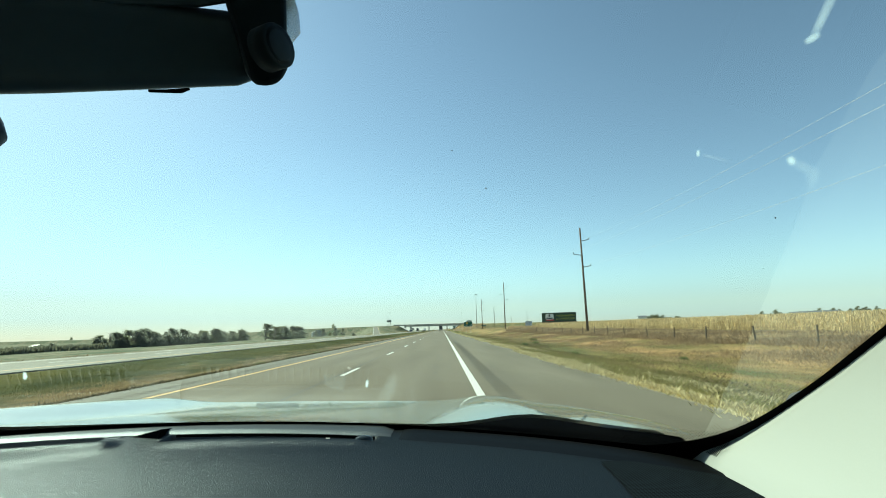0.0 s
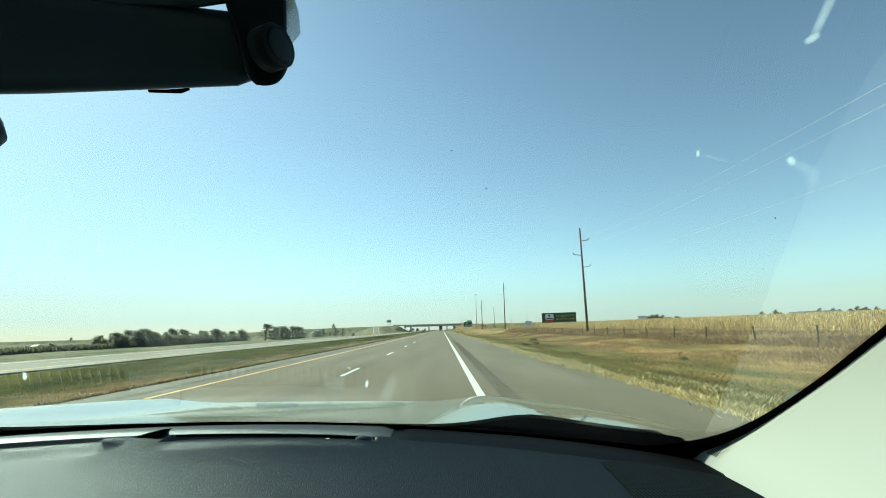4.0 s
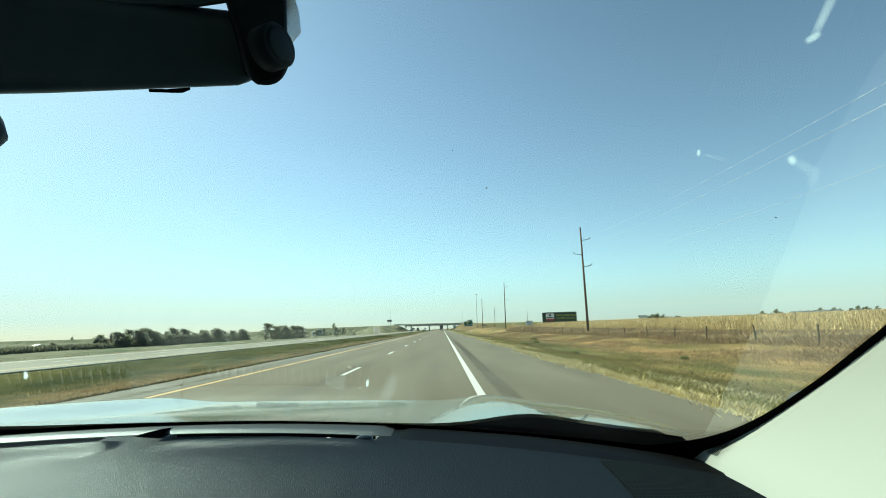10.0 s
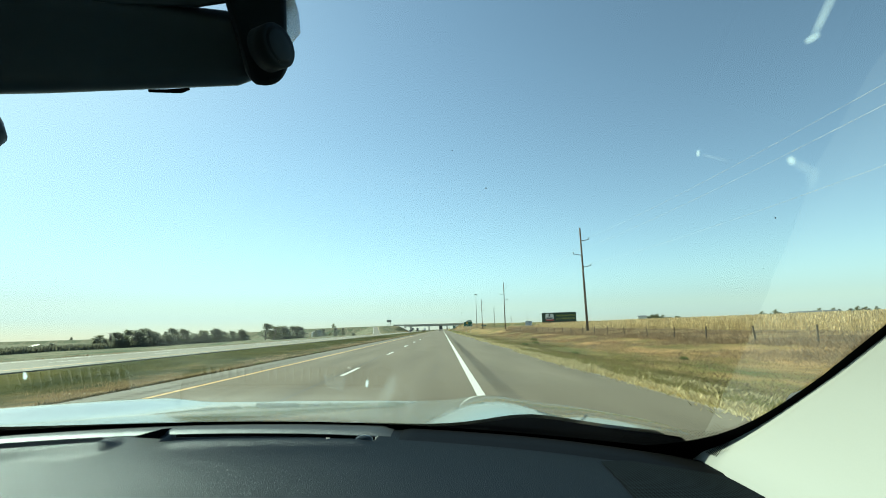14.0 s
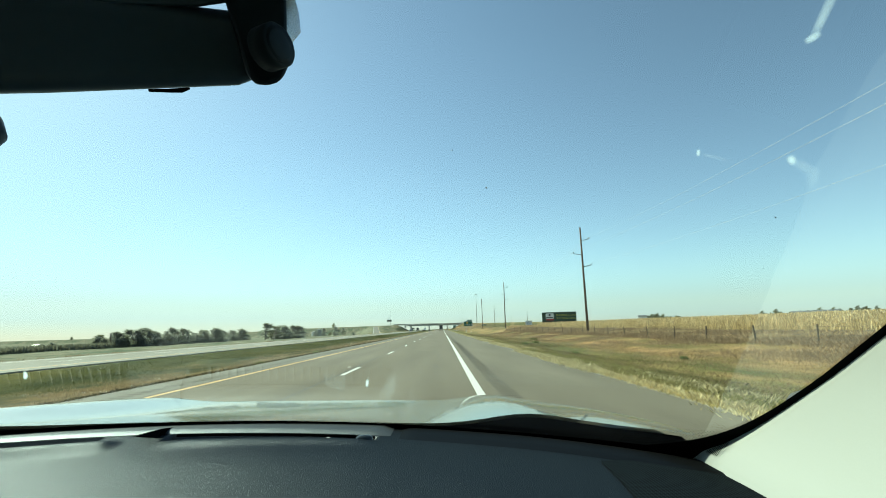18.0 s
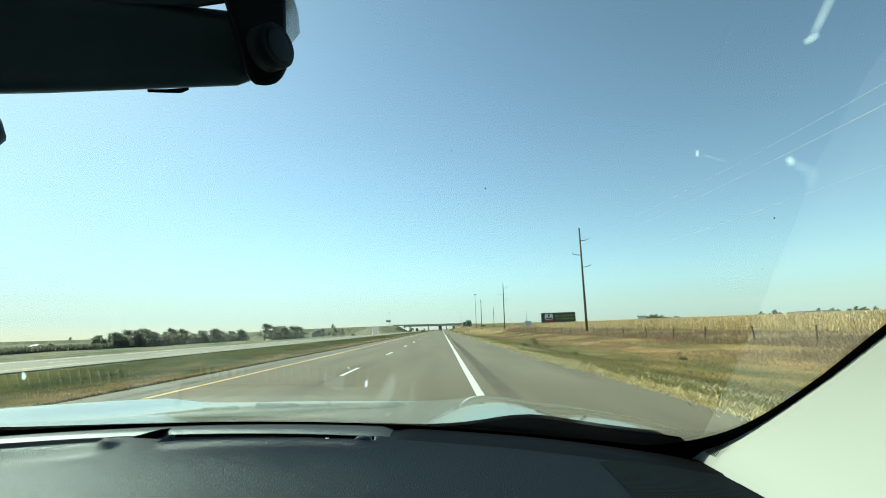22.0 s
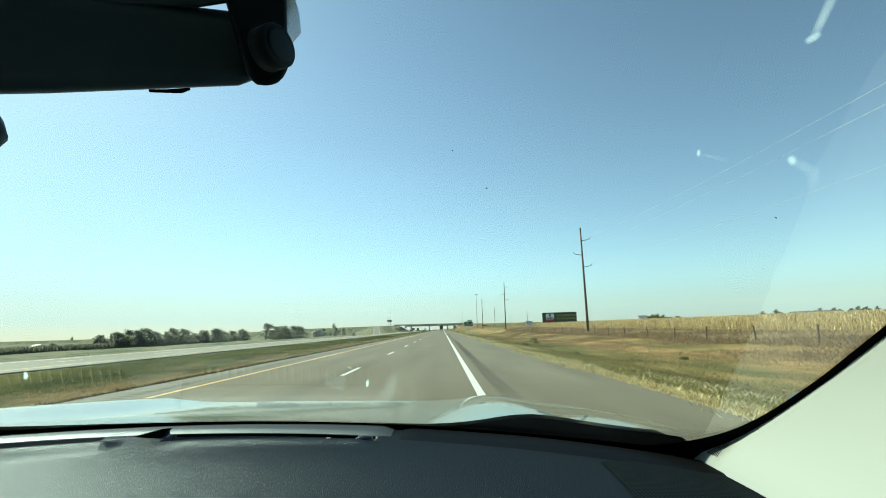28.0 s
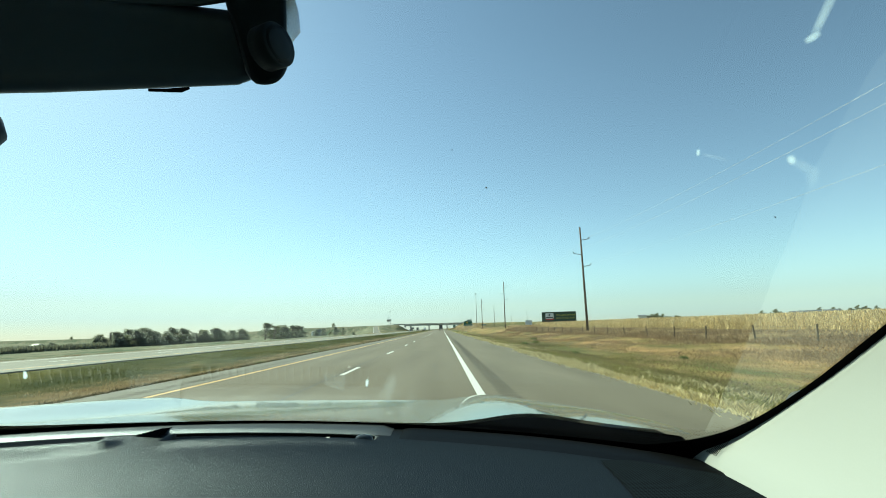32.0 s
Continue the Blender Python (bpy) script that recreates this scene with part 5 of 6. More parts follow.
# white speck painted where the dashboard clip mirrors in the glass
smear([(-0.1190, 1.2771), (-0.1161, 1.2860), (-0.1138, 1.2927)], [0.0045, 0.0060, 0.0040], "small white speck", [0.4, 0.7, 0.4])
smear([(-0.6231, 1.3022), (-0.6137, 1.3094), (-0.6066, 1.3166)], [0.0050, 0.0080, 0.0055], "small white speck", [0.5, 0.8, 0.6])
# pale patches painted as reflections of small dashboard parts
smear([(-0.0985, 1.2500), (-0.0835, 1.2780), (-0.0740, 1.3010)], [0.0230, 0.0220, 0.0160], "faint pale painted reflection of the dashboard", [0.06, 0.09, 0.06], "wiper_smear")
me = as_mesh("wiper_smear", Geo().add([Vector(glass_point(x, z)) + Vector((0, -0.003, -0.001)) for x, z in ((-0.1768, 1.3011), (-0.144, 1.2982), (-0.1581, 1.2685), (-0.1835, 1.2827))], [(0, 1, 2, 3)]), glint_film)
me.attributes.new("film", "FLOAT", "POINT").data.foreach_set("value", [0.03, 0.03, 0.06, 0.05])
part("wiper_smear", me, glint_film, pane, "faint pale painted reflection of the dashboard")

# dead insects on the glass
for x, z, s in ((-0.0035, 1.4945, 0.0004), (0.0242, 1.4715, 0.00055), (-0.0437, 1.4600, 0.0003), (0.2205, 1.4315, 0.0005), (0.2363, 1.400, 0.0003)):
    p = glass_point(x, z)
    g = Geo()
    for k in range(3):
        a = k * 2.1 + x * 40
        c = Vector((p[0] + s * 0.7 * math.cos(a), p[1] + 0.002, p[2] + s * 0.7 * math.sin(a)))
        g.add([c + Vector(d) * s for d in ((1, 0, 0), (-1, 0, 0), (0, 1, 0), (0, -1, 0), (0, 0, 0.8), (0, 0, -0.8))], [(0, 2, 4), (2, 1, 4), (1, 3, 4), (3, 0, 4), (2, 0, 5), (1, 2, 5), (3, 1, 5), (0, 3, 5)])
    solid("insect_speck", g, sign_black, "tiny dark insect splat on the windshield", "insect speck", "specks on the glass")


# ---- vehicles on the road ----
def wheel(parent, x, y, r, w):
    t = part("wheel", Geo().tube([(x - w / 2, y, r), (x + w / 2, y, r)], r, 18), rubber, parent)
    part("rim", Geo().tube([(x - w / 2 - 0.01, y, r), (x + w / 2 + 0.01, y, r)], r * 0.55, 12), galvanised, t)


def semi(at, turn, body, box_mat, label):
    """A road tractor with a box trailer; it drives towards +y."""
    s = thing("semi_truck", label, "truck", at=at, turn=turn)
    part("trailer", Geo().box(-1.3, 1.3, -13, 0.0, 1.15, 4.1), box_mat, s, bevel=0.05)
    part("trailer_door", Geo().box(-1.2, -0.02, -13.04, -13, 1.25, 4.0).box(0.02, 1.2, -13.04, -13, 1.25, 4.0), box_mat, s)
    part("rear_bar", Geo().box(-1.2, 1.2, -13, -12.9, 0.5, 0.62).box(-0.7, -0.6, -12.95, -12.85, 0.6, 1.2).box(0.6, 0.7, -12.95, -12.85, 0.6, 1.2), steel_dark, s)
    part("cab", Geo().prism([(-4.6, 0.9), (-4.6, 1.9), (-2.9, 2.15), (-2.4, 3.1), (-0.9, 3.9), (-0.5, 3.9), (-0.5, 0.9)], 2.3, pose(1.15, 0, 0, 0, 0, 90) @ Matrix.Scale(-1, 4, (1, 0, 0))), body, s, bevel=0.08)
    part("windscreen", Geo().box(-1.0, 1.0, 2.62, 2.72, 2.2, 3.0), glass_dark, s)
    for y in (-11.8, -10.6, -0.6, 0.7, 3.9):
        for x in (-1.05, 1.05):
            wheel(s, x, y, 0.5, 0.35)
    for x in (-1.1, 1.1):
        part("tail_light", Geo().box(x - 0.1, x + 0.1, -13.06, -13, 0.9, 1.1), tail_red, s)
    return s


def passenger_car(at, turn, paint, label, tall=1.75):
    s = thing("oncoming_car", label, "car", "cars on the far carriageway", at=at, turn=turn)
    low = [(-2.35, 0.45), (-2.4, 0.8), (-2.3, 1.05), (1.0, 1.05), (2.1, 0.9), (2.35, 0.7), (2.3, 0.4)]
    up = [(-2.25, 1.05), (-2.0, tall - 0.1), (-1.5, tall), (0.0, tall), (0.3, tall - 0.05), (1.15, 1.05)]
    m = Matrix(((0, 1, 0, -0.9), (1, 0, 0, 0), (0, 0, 1, 0), (0, 0, 0, 1)))
    part("body", Geo().prism(low, 1.8, m), paint, s, bevel=0.08)
    m2 = Matrix(((0, 1, 0, -0.78), (1, 0, 0, 0), (0, 0, 1, 0), (0, 0, 0, 1)))
    part("cabin", Geo().prism(up, 1.56, m2), paint, s, bevel=0.08)
    for x in (-0.80, 0.79):
        part("side_window", Geo().box(x, x + 0.01, -1.9, 0.55, 1.12, tall - 0.18), glass_dark, s)
    part("windscreen", Geo().box(-0.68, 0.68, -0.02, 0.0, 0, 0.78, pose(0, 1.08, 1.08, 52)), glass_dark, s)
    for y in (1.45, -1.45):
        for x in (-0.82, 0.82):
            wheel(s, x, y, 0.35, 0.22)
    for x in (-0.65, 0.65):
        part("headlight", Geo().box(x - 0.16, x + 0.16, 2.26, 2.34, 0.68, 0.84), lamp_glass, s, bevel=0.02)
    return s


semi((-1.2, 372, 0), 0, truck_white, truck_dark, "dark box trailer of a lorry far ahead in the lane")
def tanker(at, turn):
    s = thing("tanker_truck", "silver tank lorry coming the other way", "truck", at=at, turn=turn)
    part("tank", Geo().tube([(0, -12.4, 2.25), (0, -12.2, 2.25), (0, 0.2, 2.25), (0, 0.4, 2.25)], [0.6, 1.05, 1.05, 0.6], 24), galvanised, s, smooth=True)
    part("walkway", Geo().box(-0.4, 0.4, -8, -4, 3.28, 3.42), steel_dark, s)
    part("chassis", Geo().box(-0.5, 0.5, -12.2, 4.2, 0.75, 1.1), truck_dark, s)
    part("cab", Geo().box(-1.15, 1.15, 1.2, 3.0, 1.0, 3.5), truck_dark, s, bevel=0.15)
    part("engine_hood", Geo().box(-0.95, 0.95, 3.0, 4.7, 0.9, 2.0), truck_dark, s, bevel=0.15)
    part("windscreen", Geo().box(-1.0, 1.0, 2.98, 3.03, 2.2, 3.1), glass_dark, s)
    for y in (-11.4, -10.1, 0.0, 1.2, 4.0):
        for x in (-1.0, 1.0):
            wheel(s, x, y, 0.5, 0.35)


tanker((-26.9, 504, -0.29), 180)
semi((-26.9, 702, -0.29), 180, truck_white, truck_grey, "white lorry with grey trailer coming the other way")
passenger_car((-26.9, 392, -0.29), 180, car_dark, "dark grey family car coming the other way")
passenger_car((-30.6, 464, -0.28), 180, car_dark, "dark sport utility car coming the other way")
passenger_car((-26.9, -180, -0.29), 180, car_dark, "dark minivan coming the other way")


# ---- plants ----
def stuff(name, verts, faces, material, label, category):
    me = bpy.data.meshes.new(name)
    nv, nf, k = len(verts), len(faces), faces.shape[1]
    me.vertices.add(nv)
    me.vertices.foreach_set("co", verts.astype(np.float32).ravel())
    me.loops.add(nf * k)
    me.loops.foreach_set("vertex_index", faces.astype(np.int32).ravel())
    me.polygons.add(nf)
    me.polygons.foreach_set("loop_start", np.arange(0, nf * k, k, dtype=np.int32))
    me.materials.append(material)
    me.update(calc_edges=True)
    return tagged(new(name, me), label, category, kind="stuff")


ZX, ZY = np.array(gx), np.array(gy)
ZZ = np.array([v[2] for v in (ground.data.vertices[i].co for i in range(len(ground.data.vertices)))]).reshape(len(gy), len(gx))


def heights(x, y):
    """Height of the ground sheet at many places."""
    i = np.clip(np.searchsorted(ZX, x) - 1, 0, len(ZX) - 2)
    j = np.clip(np.searchsorted(ZY, y) - 1, 0, len(ZY) - 2)
    a, b = (x - ZX[i]) / (ZX[i + 1] - ZX[i]), (y - ZY[j]) / (ZY[j + 1] - ZY[j])
    return (ZZ[j, i] * (1 - a) + ZZ[j, i + 1] * a) * (1 - b) + (ZZ[j + 1, i] * (1 - a) + ZZ[j + 1, i + 1] * a) * b


def blades(name, seed, n, x0, x1, y0, y1, h0, h1, w, material, label, per=9, spread=0.12, lean=0.5, near=1.5, patchy=0.0):
    """Clumps of bent grass blades, thinning with distance."""
    r = np.random.RandomState(seed)
    cy = y0 + (y1 - y0) * r.rand(n) ** near
    cx = x0 + (x1 - x0) * r.rand(n)
    if patchy:
        keep = np.sin(cx * 0.9 + 2 * np.sin(cy * 0.21)) + np.sin(cy * 0.33 + cx * 0.4) + r.randn(n) * 0.5 > patchy
        cx, cy = cx[keep], cy[keep]
        n = len(cx)
    size = (h0 + (h1 - h0) * r.rand(n)) * (0.8 + 0.4 * r.rand(n))
    x = np.repeat(cx, per) + r.randn(n * per) * spread
    y = np.repeat(cy, per) + r.randn(n * per) * spread
    h = np.repeat(size, per) * (0.6 + 0.6 * r.rand(n * per))
    fat = np.repeat(1 + cy.clip(0, 200) / 45, per) * w
    a = r.rand(n * per) * 6.283
    z = heights(x, y) - 0.02
    lx, ly = np.cos(a) * h * lean * r.rand(n * per), np.sin(a) * h * lean * r.rand(n * per)
    sx, sy = -np.sin(a) * fat, np.cos(a) * fat
    p = np.stack([np.stack([x - sx, y - sy, z], 1), np.stack([x + sx, y + sy, z], 1),
                  np.stack([x + sx * 0.7 + lx * 0.35, y + sy * 0.7 + ly * 0.35, z + h * 0.6], 1), np.stack([x + lx, y + ly, z + h], 1)], 1)
    q = np.arange(n * per * 4).reshape(-1, 4)
    return stuff(name, p.reshape(-1, 3), q, material, label, "grass")


blades("verge_grass", 1, 30000, 4.16, 5.15, 3, 150, 0.04, 0.16, 0.0014, straw, "pale straw-coloured grass tufts along the asphalt edge", near=1.8, lean=1.1, patchy=-0.45, spread=0.10)
blades("verge_grass", 12, 3000, 4.2, 6.5, -14, 3, 0.05, 0.17, 0.0026, straw, "pale straw-coloured grass tufts along the asphalt edge", near=1.0, lean=0.9)
blades("verge_grass", 13, 2500, 5.0, 7.2, 4, 90, 0.05, 0.16, 0.0026, straw, "scattered straw-coloured tufts behind the asphalt edge", near=1.6, lean=1.2, patchy=0.5, spread=0.2)
blades("verge_grass", 2, 17000, 5.15, 9.0, 3, 110, 0.03, 0.09, 0.0020, olive_grass, "short olive grass behind the asphalt edge", near=1.7, lean=1.4, spread=0.2)
blades("verge_grass", 3, 18000, 7.0, 20, 5, 150, 0.03, 0.10, 0.0026, dry_grass, "short dry brown grass of the verge", near=1.5, spread=0.45, lean=1.5, patchy=0.0)
blades("verge_grass", 4, 16000, 6.5, 16, 5, 120, 0.03, 0.10, 0.0024, olive_grass, "short green-brown grass patches of the verge", near=1.5, spread=0.45, patchy=0.1, lean=1.4)
blades("verge_grass", 21, 9000, 5.6, 12.5, 5, 120, 0.03, 0.10, 0.0026, dark_grass, "dark green streaks of low growth on the verge", near=1.5, spread=0.5, patchy=0.5, lean=1.3)
blades("verge_grass", 22, 3500, 13, 20.5, 8, 110, 0.08, 0.26, 0.0026, dry_grass, "rough brown tussocks on the verge", near=1.4, spread=0.22, patchy=0.6, lean=1.0)
blades("verge_grass", 14, 7000, 12.5, 19.5, 6, 150, 0.05, 0.16, 0.0026, tan_grass, "streaks of bleached tan grass on the verge", near=1.4, spread=0.45, patchy=0.55, lean=1.3)
blades("field_edge_grass", 5, 14000, 20.0, 27.6, 8, 150, 0.15, 0.42, 0.0022, dry_grass, "brown tangled grass along the fence", per=10, near=1.4, spread=0.3, lean=0.9)
blades("field_edge_grass", 15, 9000, 20.8, 27.8, 8, 150, 0.15, 0.45, 0.0020, tan_grass, "tall tan grass along the fence", per=10, near=1.4, spread=0.3, lean=0.9, patchy=0.3)
blades("field_edge_grass", 16, 5000, 24, 52, 138, 175, 0.3, 0.8, 0.006, tan_grass, "tall tan grass before the billboard", per=9, near=1.0, spread=0.4, lean=0.8)
blades("field_edge_grass", 6, 9000, 16.5, 21, 10, 150, 0.06, 0.22, 0.0024, dry_grass, "low dry brown grass before the fence", near=1.4, spread=0.5, patchy=0.1, lean=1.0)
blades("median_grass", 7, 9000, -16.5, -8.25, 5, 130, 0.05, 0.13, 0.003, dry_grass, "short dry brown grass beside the inner shoulder", near=1.5, spread=0.25, patchy=-0.5)
blades("median_grass", 17, 5000, -17.0, -9.5, 5, 130, 0.05, 0.13, 0.003, tan_grass, "bleached tan grass streaks in the median", near=1.5, spread=0.4, patchy=0.4)
blades("median_grass", 8, 9500, -22.6, -17.2, 8, 170, 0.05, 0.11, 0.0035, green_grass, "short green grass of the median", near=1.4, spread=0.4, patchy=-0.9)
blades("median_grass", 19, 3200, -8.95, -8.32, 4, 150, 0.06, 0.16, 0.003, dark_grass, "dark ragged grass edge of the inner shoulder", near=1.6, spread=0.10, lean=0.8)
blades("far_verge_grass", 9, 4000, -46, -35.8, 20, 260, 0.10, 0.35, 0.014, dry_grass, "dry brown grass beyond the far carriageway", near=1.3, spread=0.3)
blades("far_hedge", 18, 2600, -149, -144, 138, 212, 0.9, 2.2, 0.05, hedge_leaf, "low grey-green hedge beyond the far carriageway", per=9, near=1.0, spread=0.6, lean=0.6)
blades("bank_grass", 10, 5000, 9, 45, 332, 562, 0.2, 0.5, 0.02, tan_grass, "dry grass on the bank of the overpass", near=1, spread=0.4)

r_ = np.random.RandomState(77)
n_ = 9000
gy_ = 3 + 120 * r_.rand(n_) ** 1.8
gx_ = 4.26 + np.abs(r_.randn(n_)) * 0.24
sz = (0.008 + 0.018 * r_.rand(n_)) * (1 + gy_ / 60)
gz_ = np.where(gx_ < 4.45, -0.03, heights(gx_, gy_))
corners = np.array([(1, 0, -0.4), (-0.6, 0.9, -0.4), (-0.5, -0.9, -0.4), (0, 0.1, 0.8)])
cp = np.stack([gx_, gy_, gz_], 1)[:, None, :] + corners[None] * sz[:, None, None] * (0.6 + 0.8 * r_.rand(n_, 4, 1))
tri = (np.arange(n_)[:, None, None] * 4 + np.array([(0, 1, 3), (1, 2, 3), (2, 0, 3)])[None]).reshape(-1, 3)
stuff("gravel", cp.reshape(-1, 3), tri, pebble, "loose pale gravel along the asphalt edge", "gravel")


def bush(seed, at, r0, material, label):
    r = np.random.RandomState(seed)
    n = 260
    d = r.randn(n, 3)
    d /= np.linalg.norm(d, axis=1)[:, None]
    c = d * (r.rand(n, 1) ** 0.4) * np.array([r0, r0, r0 * 0.42]) + np.array([0, 0, r0 * 0.25])
    a, b = r.randn(n, 3) * r0 * 0.12, r.randn(n, 3) * r0 * 0.12
    p = np.stack([c - a, c + b, c + a, c - b], 1).reshape(-1, 3) + np.array([at[0], at[1], ground_z(*at)])
    o = stuff("weed_bush", p, np.arange(n * 4).reshape(-1, 4), material, label, "bush")
    del o["kind"]
    return tagged(o, group="weeds on the verge")


for i, (x, y, s) in enumerate(((13.8, 27, 0.26), (9.6, 34, 0.24), (8.2, 47, 0.35), (11.5, 58, 0.4), (14, 72, 0.5), (-9.3, 24, 0.22), (-9.0, 27.5, 0.2), (-8.9, 33, 0.25))):
    bush(20 + i, (x, y), s, weed, "low dark green weed clump in the dry grass")


def corn(seed, x0, x1, y0, y1, row, step, name, label):
    """Ripe maize: a stalk, hanging leaves and a tassel each."""
    r = np.random.RandomState(seed)
    X, Y = np.meshgrid(np.arange(x0, x1, row), np.arange(y0, y1, step))
    X, Y = X.ravel() + r.randn(X.size) * 0.05, Y.ravel() + r.randn(Y.size) * 0.08
    n = len(X)
    H = 1.38 + 0.17 * r.randn(n).clip(-1.5, 1.5)
    Z = heights(X, Y)
    quads = []
    tilt = r.randn(n, 2) * 0.06

    def at(t):
        return np.stack([X + tilt[:, 0] * H * t, Y + tilt[:, 1] * H * t, Z + H * t], 1)
    for k, (ta, tb, wa, wb) in enumerate(((0, 0.85, 0.018, 0.012), (0.85, 1.0, 0.012, 0.03))):
        a = r.rand(n) * 6.28
        s = np.stack([np.cos(a), np.sin(a), 0 * a], 1)
        quads.append(np.stack([at(ta) - s * wa, at(ta) + s * wa, at(tb) + s * wb, at(tb) - s * wb], 1))
    for k in range(10):
        t = 0.25 + 0.075 * k + 0.03 * r.randn(n)
        a = r.rand(n) * 6.28
        d = np.stack([np.cos(a), np.sin(a), 0 * a], 1)
        s = np.stack([-np.sin(a), np.cos(a), 0 * a], 1) * 0.018
        ln = (0.25 + 0.22 * r.rand(n))[:, None]
        p0 = at(0)
        p0 = np.stack([X + tilt[:, 0] * H * t, Y + tilt[:, 1] * H * t, Z + H * t], 1)
        p1 = p0 + d * ln * 0.5 + np.array([0, 0, 0.12])
        p2 = p0 + d * ln * 0.85 + np.array([0, 0, -0.25]) * (0.3 + r.rand(n))[:, None]
        quads.append(np.stack([p0 - s * 0.5, p0 + s * 0.5, p1 + s, p1 - s], 1))
        quads.append(np.stack([p1 - s, p1 + s, p2 + s * 0.2, p2 - s * 0.2], 1))
    p = np.concatenate(quads, 0).reshape(-1, 3)
    return stuff(name, p, np.arange(len(p)).reshape(-1, 4), corn_leaf, label, "corn field")


corn(40, 27.8, 60, 6, 72, 0.76, 0.26, "corn_field", "ripe dry straw-coloured corn standing in rows")
corn(42, 28.2, 66, 72, 140, 0.76, 0.38, "corn_field", "ripe dry straw-coloured corn standing in rows")
corn(41, 28.0, 50, -420, 6, 3.0, 1.4, "corn_field", "ripe dry straw-coloured corn behind the fence")


def tree(seed, h, crown_mat, pine, label, bare=False):
    r = np.random.RandomState(seed)
    rr = random.Random(seed)
    t = thing("tree", label, "tree", "trees beyond the far carriageway")
    g = Geo().tube([(0, 0, -0.3), (0.05 * h * rr.uniform(-1, 1), 0, h * 0.45), (0.08 * h * rr.uniform(-1, 1), 0, h * 0.92)], [h * 0.03, h * 0.02, h * 0.006], 7)
    ends = []
    for k in range(34):
        a, z = rr.uniform(0, 6.28), h * rr.uniform(0.06 if pine else 0.16, 0.9)
        reach = h * (0.34 * (1.05 - z / h) + 0.08 if pine else 0.30 * math.sin(math.pi * (0.15 + 0.8 * z / h))) * rr.uniform(0.45, 1.4)
        e = (reach * math.cos(a) + 0.06 * h, reach * math.sin(a), z + h * rr.uniform(-0.02, 0.14))
        g.tube([(0, 0, z * 0.9), (e[0] * 0.5, e[1] * 0.5, z), (e[0] * 1.12, e[1] * 1.12, e[2] + 0.03 * h)], [h * 0.010, h * 0.006, h * 0.0025], 4)
        ends.append(e)
    part("trunk", g, bark, t)
    cs = []
    for e in ends + [(0.04 * h, 0, h * 0.95), (0, 0, h * 0.8)]:
        n = 0 if bare else 105
        t_ = r.uniform(0.35, 1.1, (n, 1))
        cs.append(np.array([0, 0, e[2] * 0.85]) * (1 - t_) + np.array(e) * t_ + r.randn(n, 3) * h * np.array([0.038, 0.038, 0.026]) * (1.5 - 0.6 * t_))
    if bare:
        return t
    c = np.concatenate(cs, 0)
    n = len(c)
    a, b = r.randn(n, 3) * h * np.array([0.013, 0.013, 0.018]), r.randn(n, 3) * h * 0.008
    p = np.stack([c - a, c + b, c + a, c - b], 1).reshape(-1, 3)
    o = stuff("crown", p, np.arange(n * 4).reshape(-1, 4), crown_mat, "", "")
    del o["kind"]
    if "label" in o:
        del o["label"]
    o.parent = t
    return t


kinds = [tree(1, 6.0, hazy_needles, True, "dark green wind-bent juniper tree in a row"), tree(2, 5.0, hazy_needles, True, "small dark green juniper tree in a row"),
         tree(3, 6.5, leaves, False, "thin-leaved green tree beyond the road"), tree(4, 4.2, leaves, False, "low bushy green tree beyond the road"), tree(5, 8.0, hazy_needles, True, "tall dark green pine tree in a row"),
         tree(6, 6.5, bark, False, "bare grey-brown leafless tree in a row", True)]
spots = []
for k in range(84):                                         # the shelter belt beyond the far carriageway
    spots.append((-150 + rng.uniform(-6, 6), 208 + 1.05 * k + rng.uniform(-2, 2), rng.choice((0.75, 0.85, 0.95, 1.05))))
for k in range(64):
    spots.append((-145 + rng.uniform(-2, 2), 207 + 1.32 * k + rng.uniform(-1, 1), rng.choice((0.55, 0.65, 0.75))))
for k in range(9):
    spots.append((-148 + rng.uniform(-4, 4), 230 + 7.5 * k + rng.uniform(-3, 3), rng.choice((1.05, 1.15, 1.25))))
for k in range(12):                                         # thinner towards its end
    spots.append((-150 + rng.uniform(-3, 3), 294 + 5.2 * k + rng.uniform(-1, 1), rng.choice((0.8, 0.9, 1.0, 1.05))))
for k in range(16):                                         # a clump by the frontage road
    spots.append((-110 + rng.uniform(-6, 6), 288 + 3.6 * k, rng.choice((0.95, 1.1, 1.25, 1.4))))
spots += [(-128, 407, 1.1), (-122, 402, 0.9), (-118, 457, 1.1), (-126, 462, 1.2), (-110, 472, 1.0),
          (-112, 462, 0.9), (-108, 502, 0.9), (-118, 507, 0.9), (-125, 532, 1.0), (-60, 312, 0.3), (-62, 324, 0.4)]
spots += [(254 + 1.9 * k + rng.uniform(-2, 2), 600 + rng.uniform(-8, 8), rng.uniform(1.1, 1.45)) for k in range(28)]
spots += [(-152, 182, 0.75), (-151, 184, 0.6)]
spots += [(405 + 4 * k + rng.uniform(-3, 3), 575 + rng.uniform(-12, 12), rng.uniform(0.9, 1.3)) for k in range(44)]
spots += [(-300 - 40 * k, 900 + rng.uniform(-80, 80), rng.uniform(1.0, 1.8)) for k in range(10)]
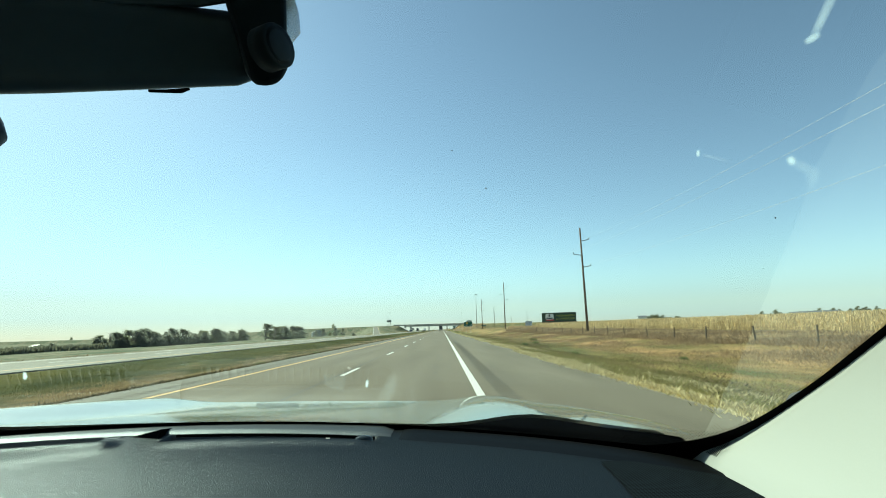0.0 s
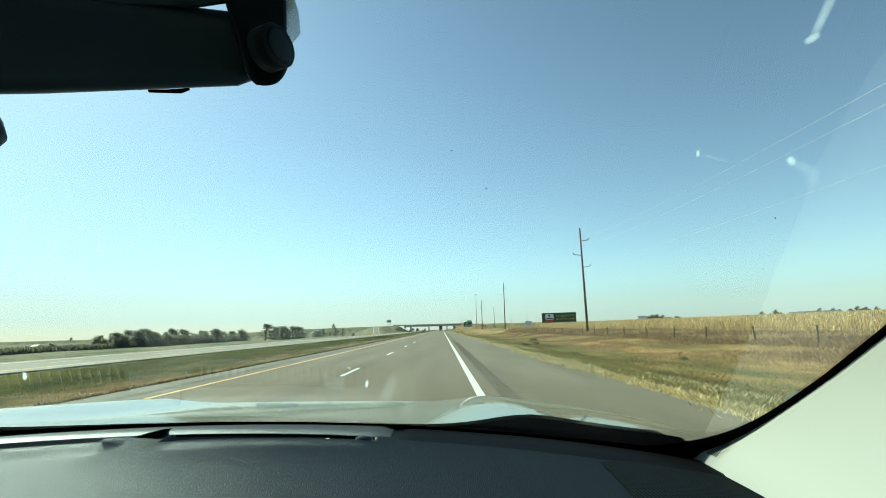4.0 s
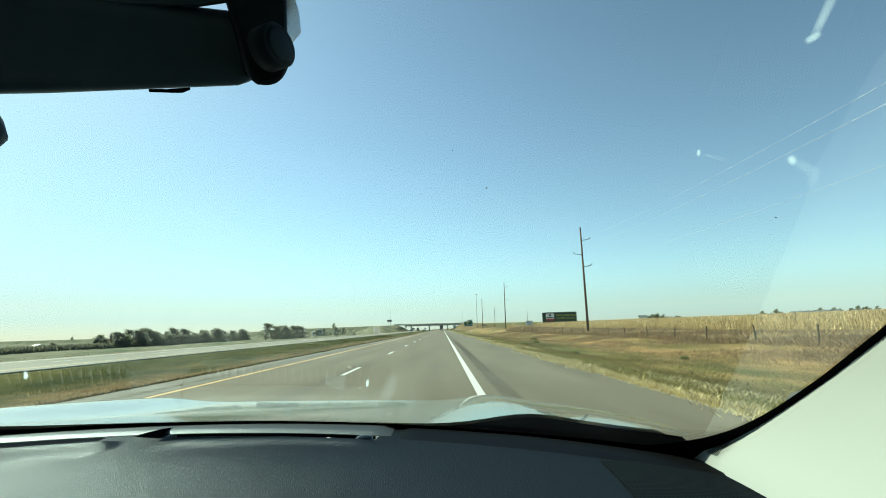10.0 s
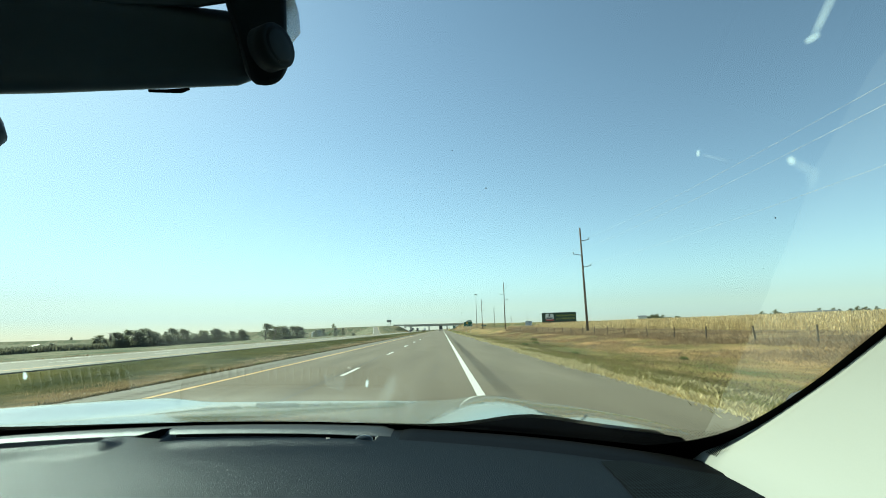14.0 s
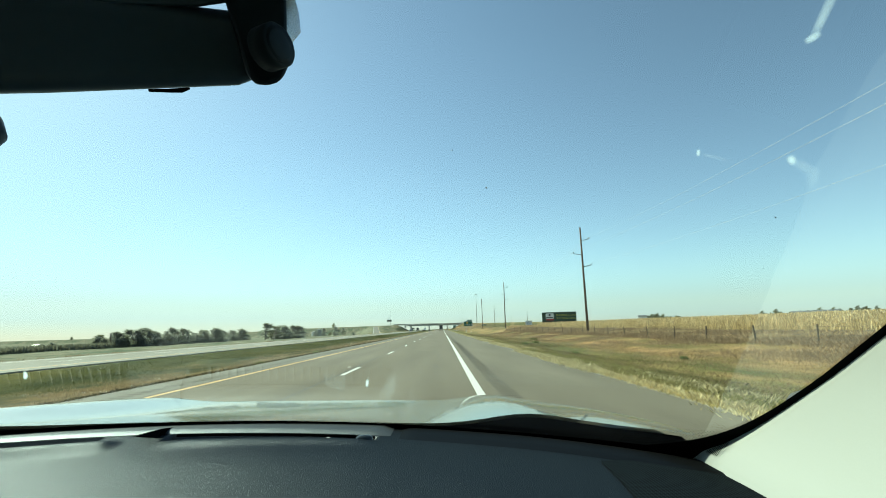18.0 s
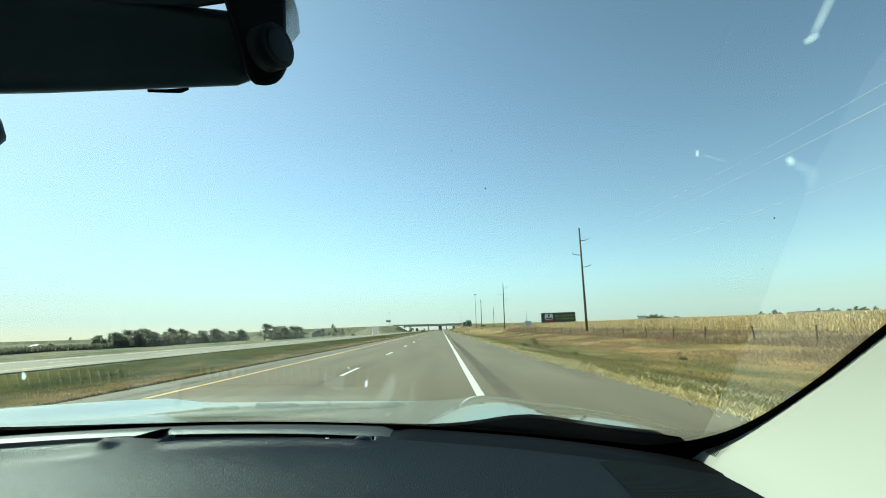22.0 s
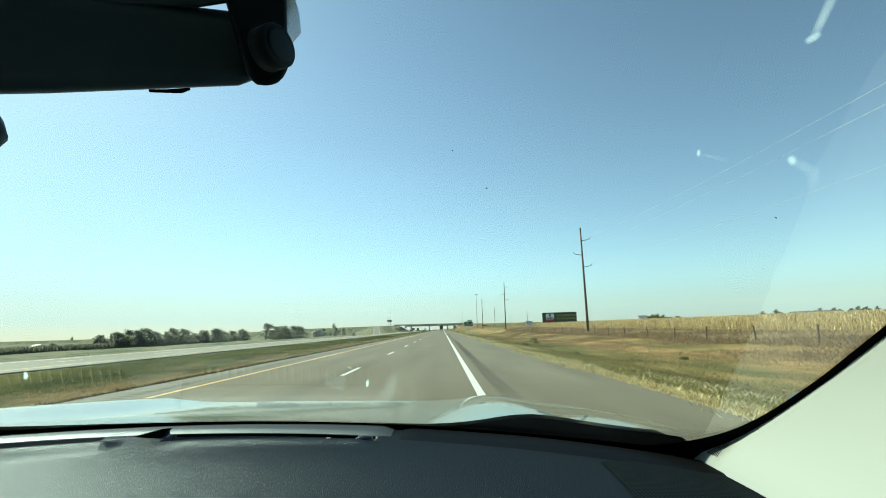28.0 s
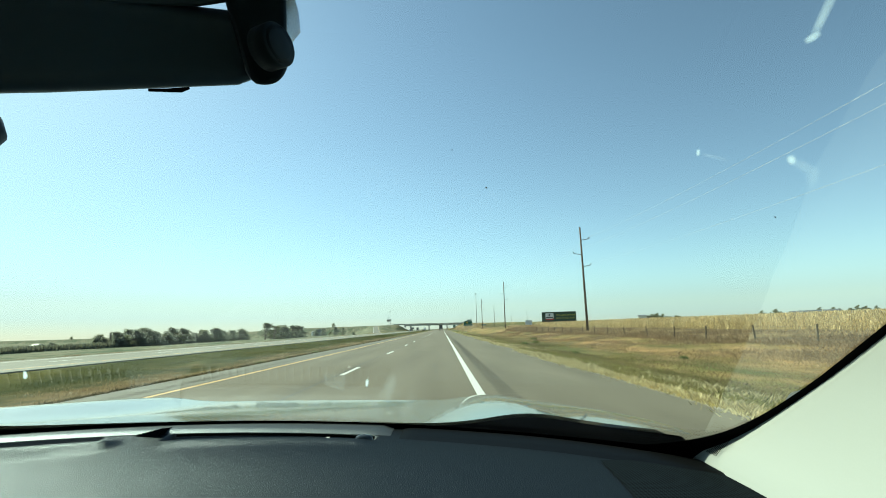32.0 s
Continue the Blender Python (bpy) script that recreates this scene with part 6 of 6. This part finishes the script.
first_of = set()
for i, (x, y, s) in enumerate(spots):
    k = rng.choice((2, 3, 3, 1) if x > 200 else (0, 0, 1, 1, 2, 3, 4, 5) if y < 294 else (0, 2, 3, 4, 4)) if i > 5 else i
    m = pose(x, y, ground_z(x, y), 0, rng.uniform(3, 12), rng.uniform(-30, 30))
    t = kinds[k] if k not in first_of else copy_thing(kinds[k], m)
    first_of.add(k)
    t.matrix_basis = m
    wide = 1.7 if y < 352 and x < 0 else 1.4 if x > 200 else 1.1
    if x > 200:
        t.location.z -= 1.0 * s
    t.scale = (s * wide, s * wide, s * rng.uniform(0.9, 1.15))


# ---- farms in the distance ----
def barn(x, y, w, d, h, wall, label, turn=0):
    b = thing("farm_building", label, "building", "farm buildings", at=(x, y, ground_z(x, y)), turn=turn)
    walls = part("wall", Geo().prism([(-w / 2, -1), (w / 2, -1), (w / 2, h), (0, h + w * 0.22), (-w / 2, h)], d), wall, b)
    part("roof", Geo().prism([(-w / 2 - 0.4, h - 0.15), (-w / 2 - 0.4, h), (0, h + w * 0.22 + 0.25), (w / 2 + 0.4, h), (w / 2 + 0.4, h - 0.15), (0, h + w * 0.22 + 0.05)][::-1], d + 0.8, pose(0, -0.4, 0)), roof_metal, b)
    part("door", Geo().box(-w * 0.2, w * 0.2, -0.08, 0.0, -0.2, h * 0.75), roof_metal, b)
    return b


barn(452, 556, 8, 20, 1.3, barn_white, "long white metal farm shed", 80)
barn(478, 556, 8, 22, 1.3, barn_white, "long white metal farm shed", 75)
barn(432, 556, 7, 10, 1.6, barn_white, "small white farm house", 60)
barn(-128, 482, 12, 18, 4, barn_grey, "dark grey farm shed among trees", 20)
barn(-400, 950, 14, 30, 5, barn_grey, "distant grey farm shed", 40)
barn(262, 594, 7, 10, 5.6, barn_white, "white farm house among dark trees", 70)
barn(-158, 184, 3.2, 5, 2.0, barn_white, "white farm shed behind a low hedge", 60)
barn(-150, 150, 3.5, 5, 1.2, barn_white, "low white farm shed behind a hedge", 80)
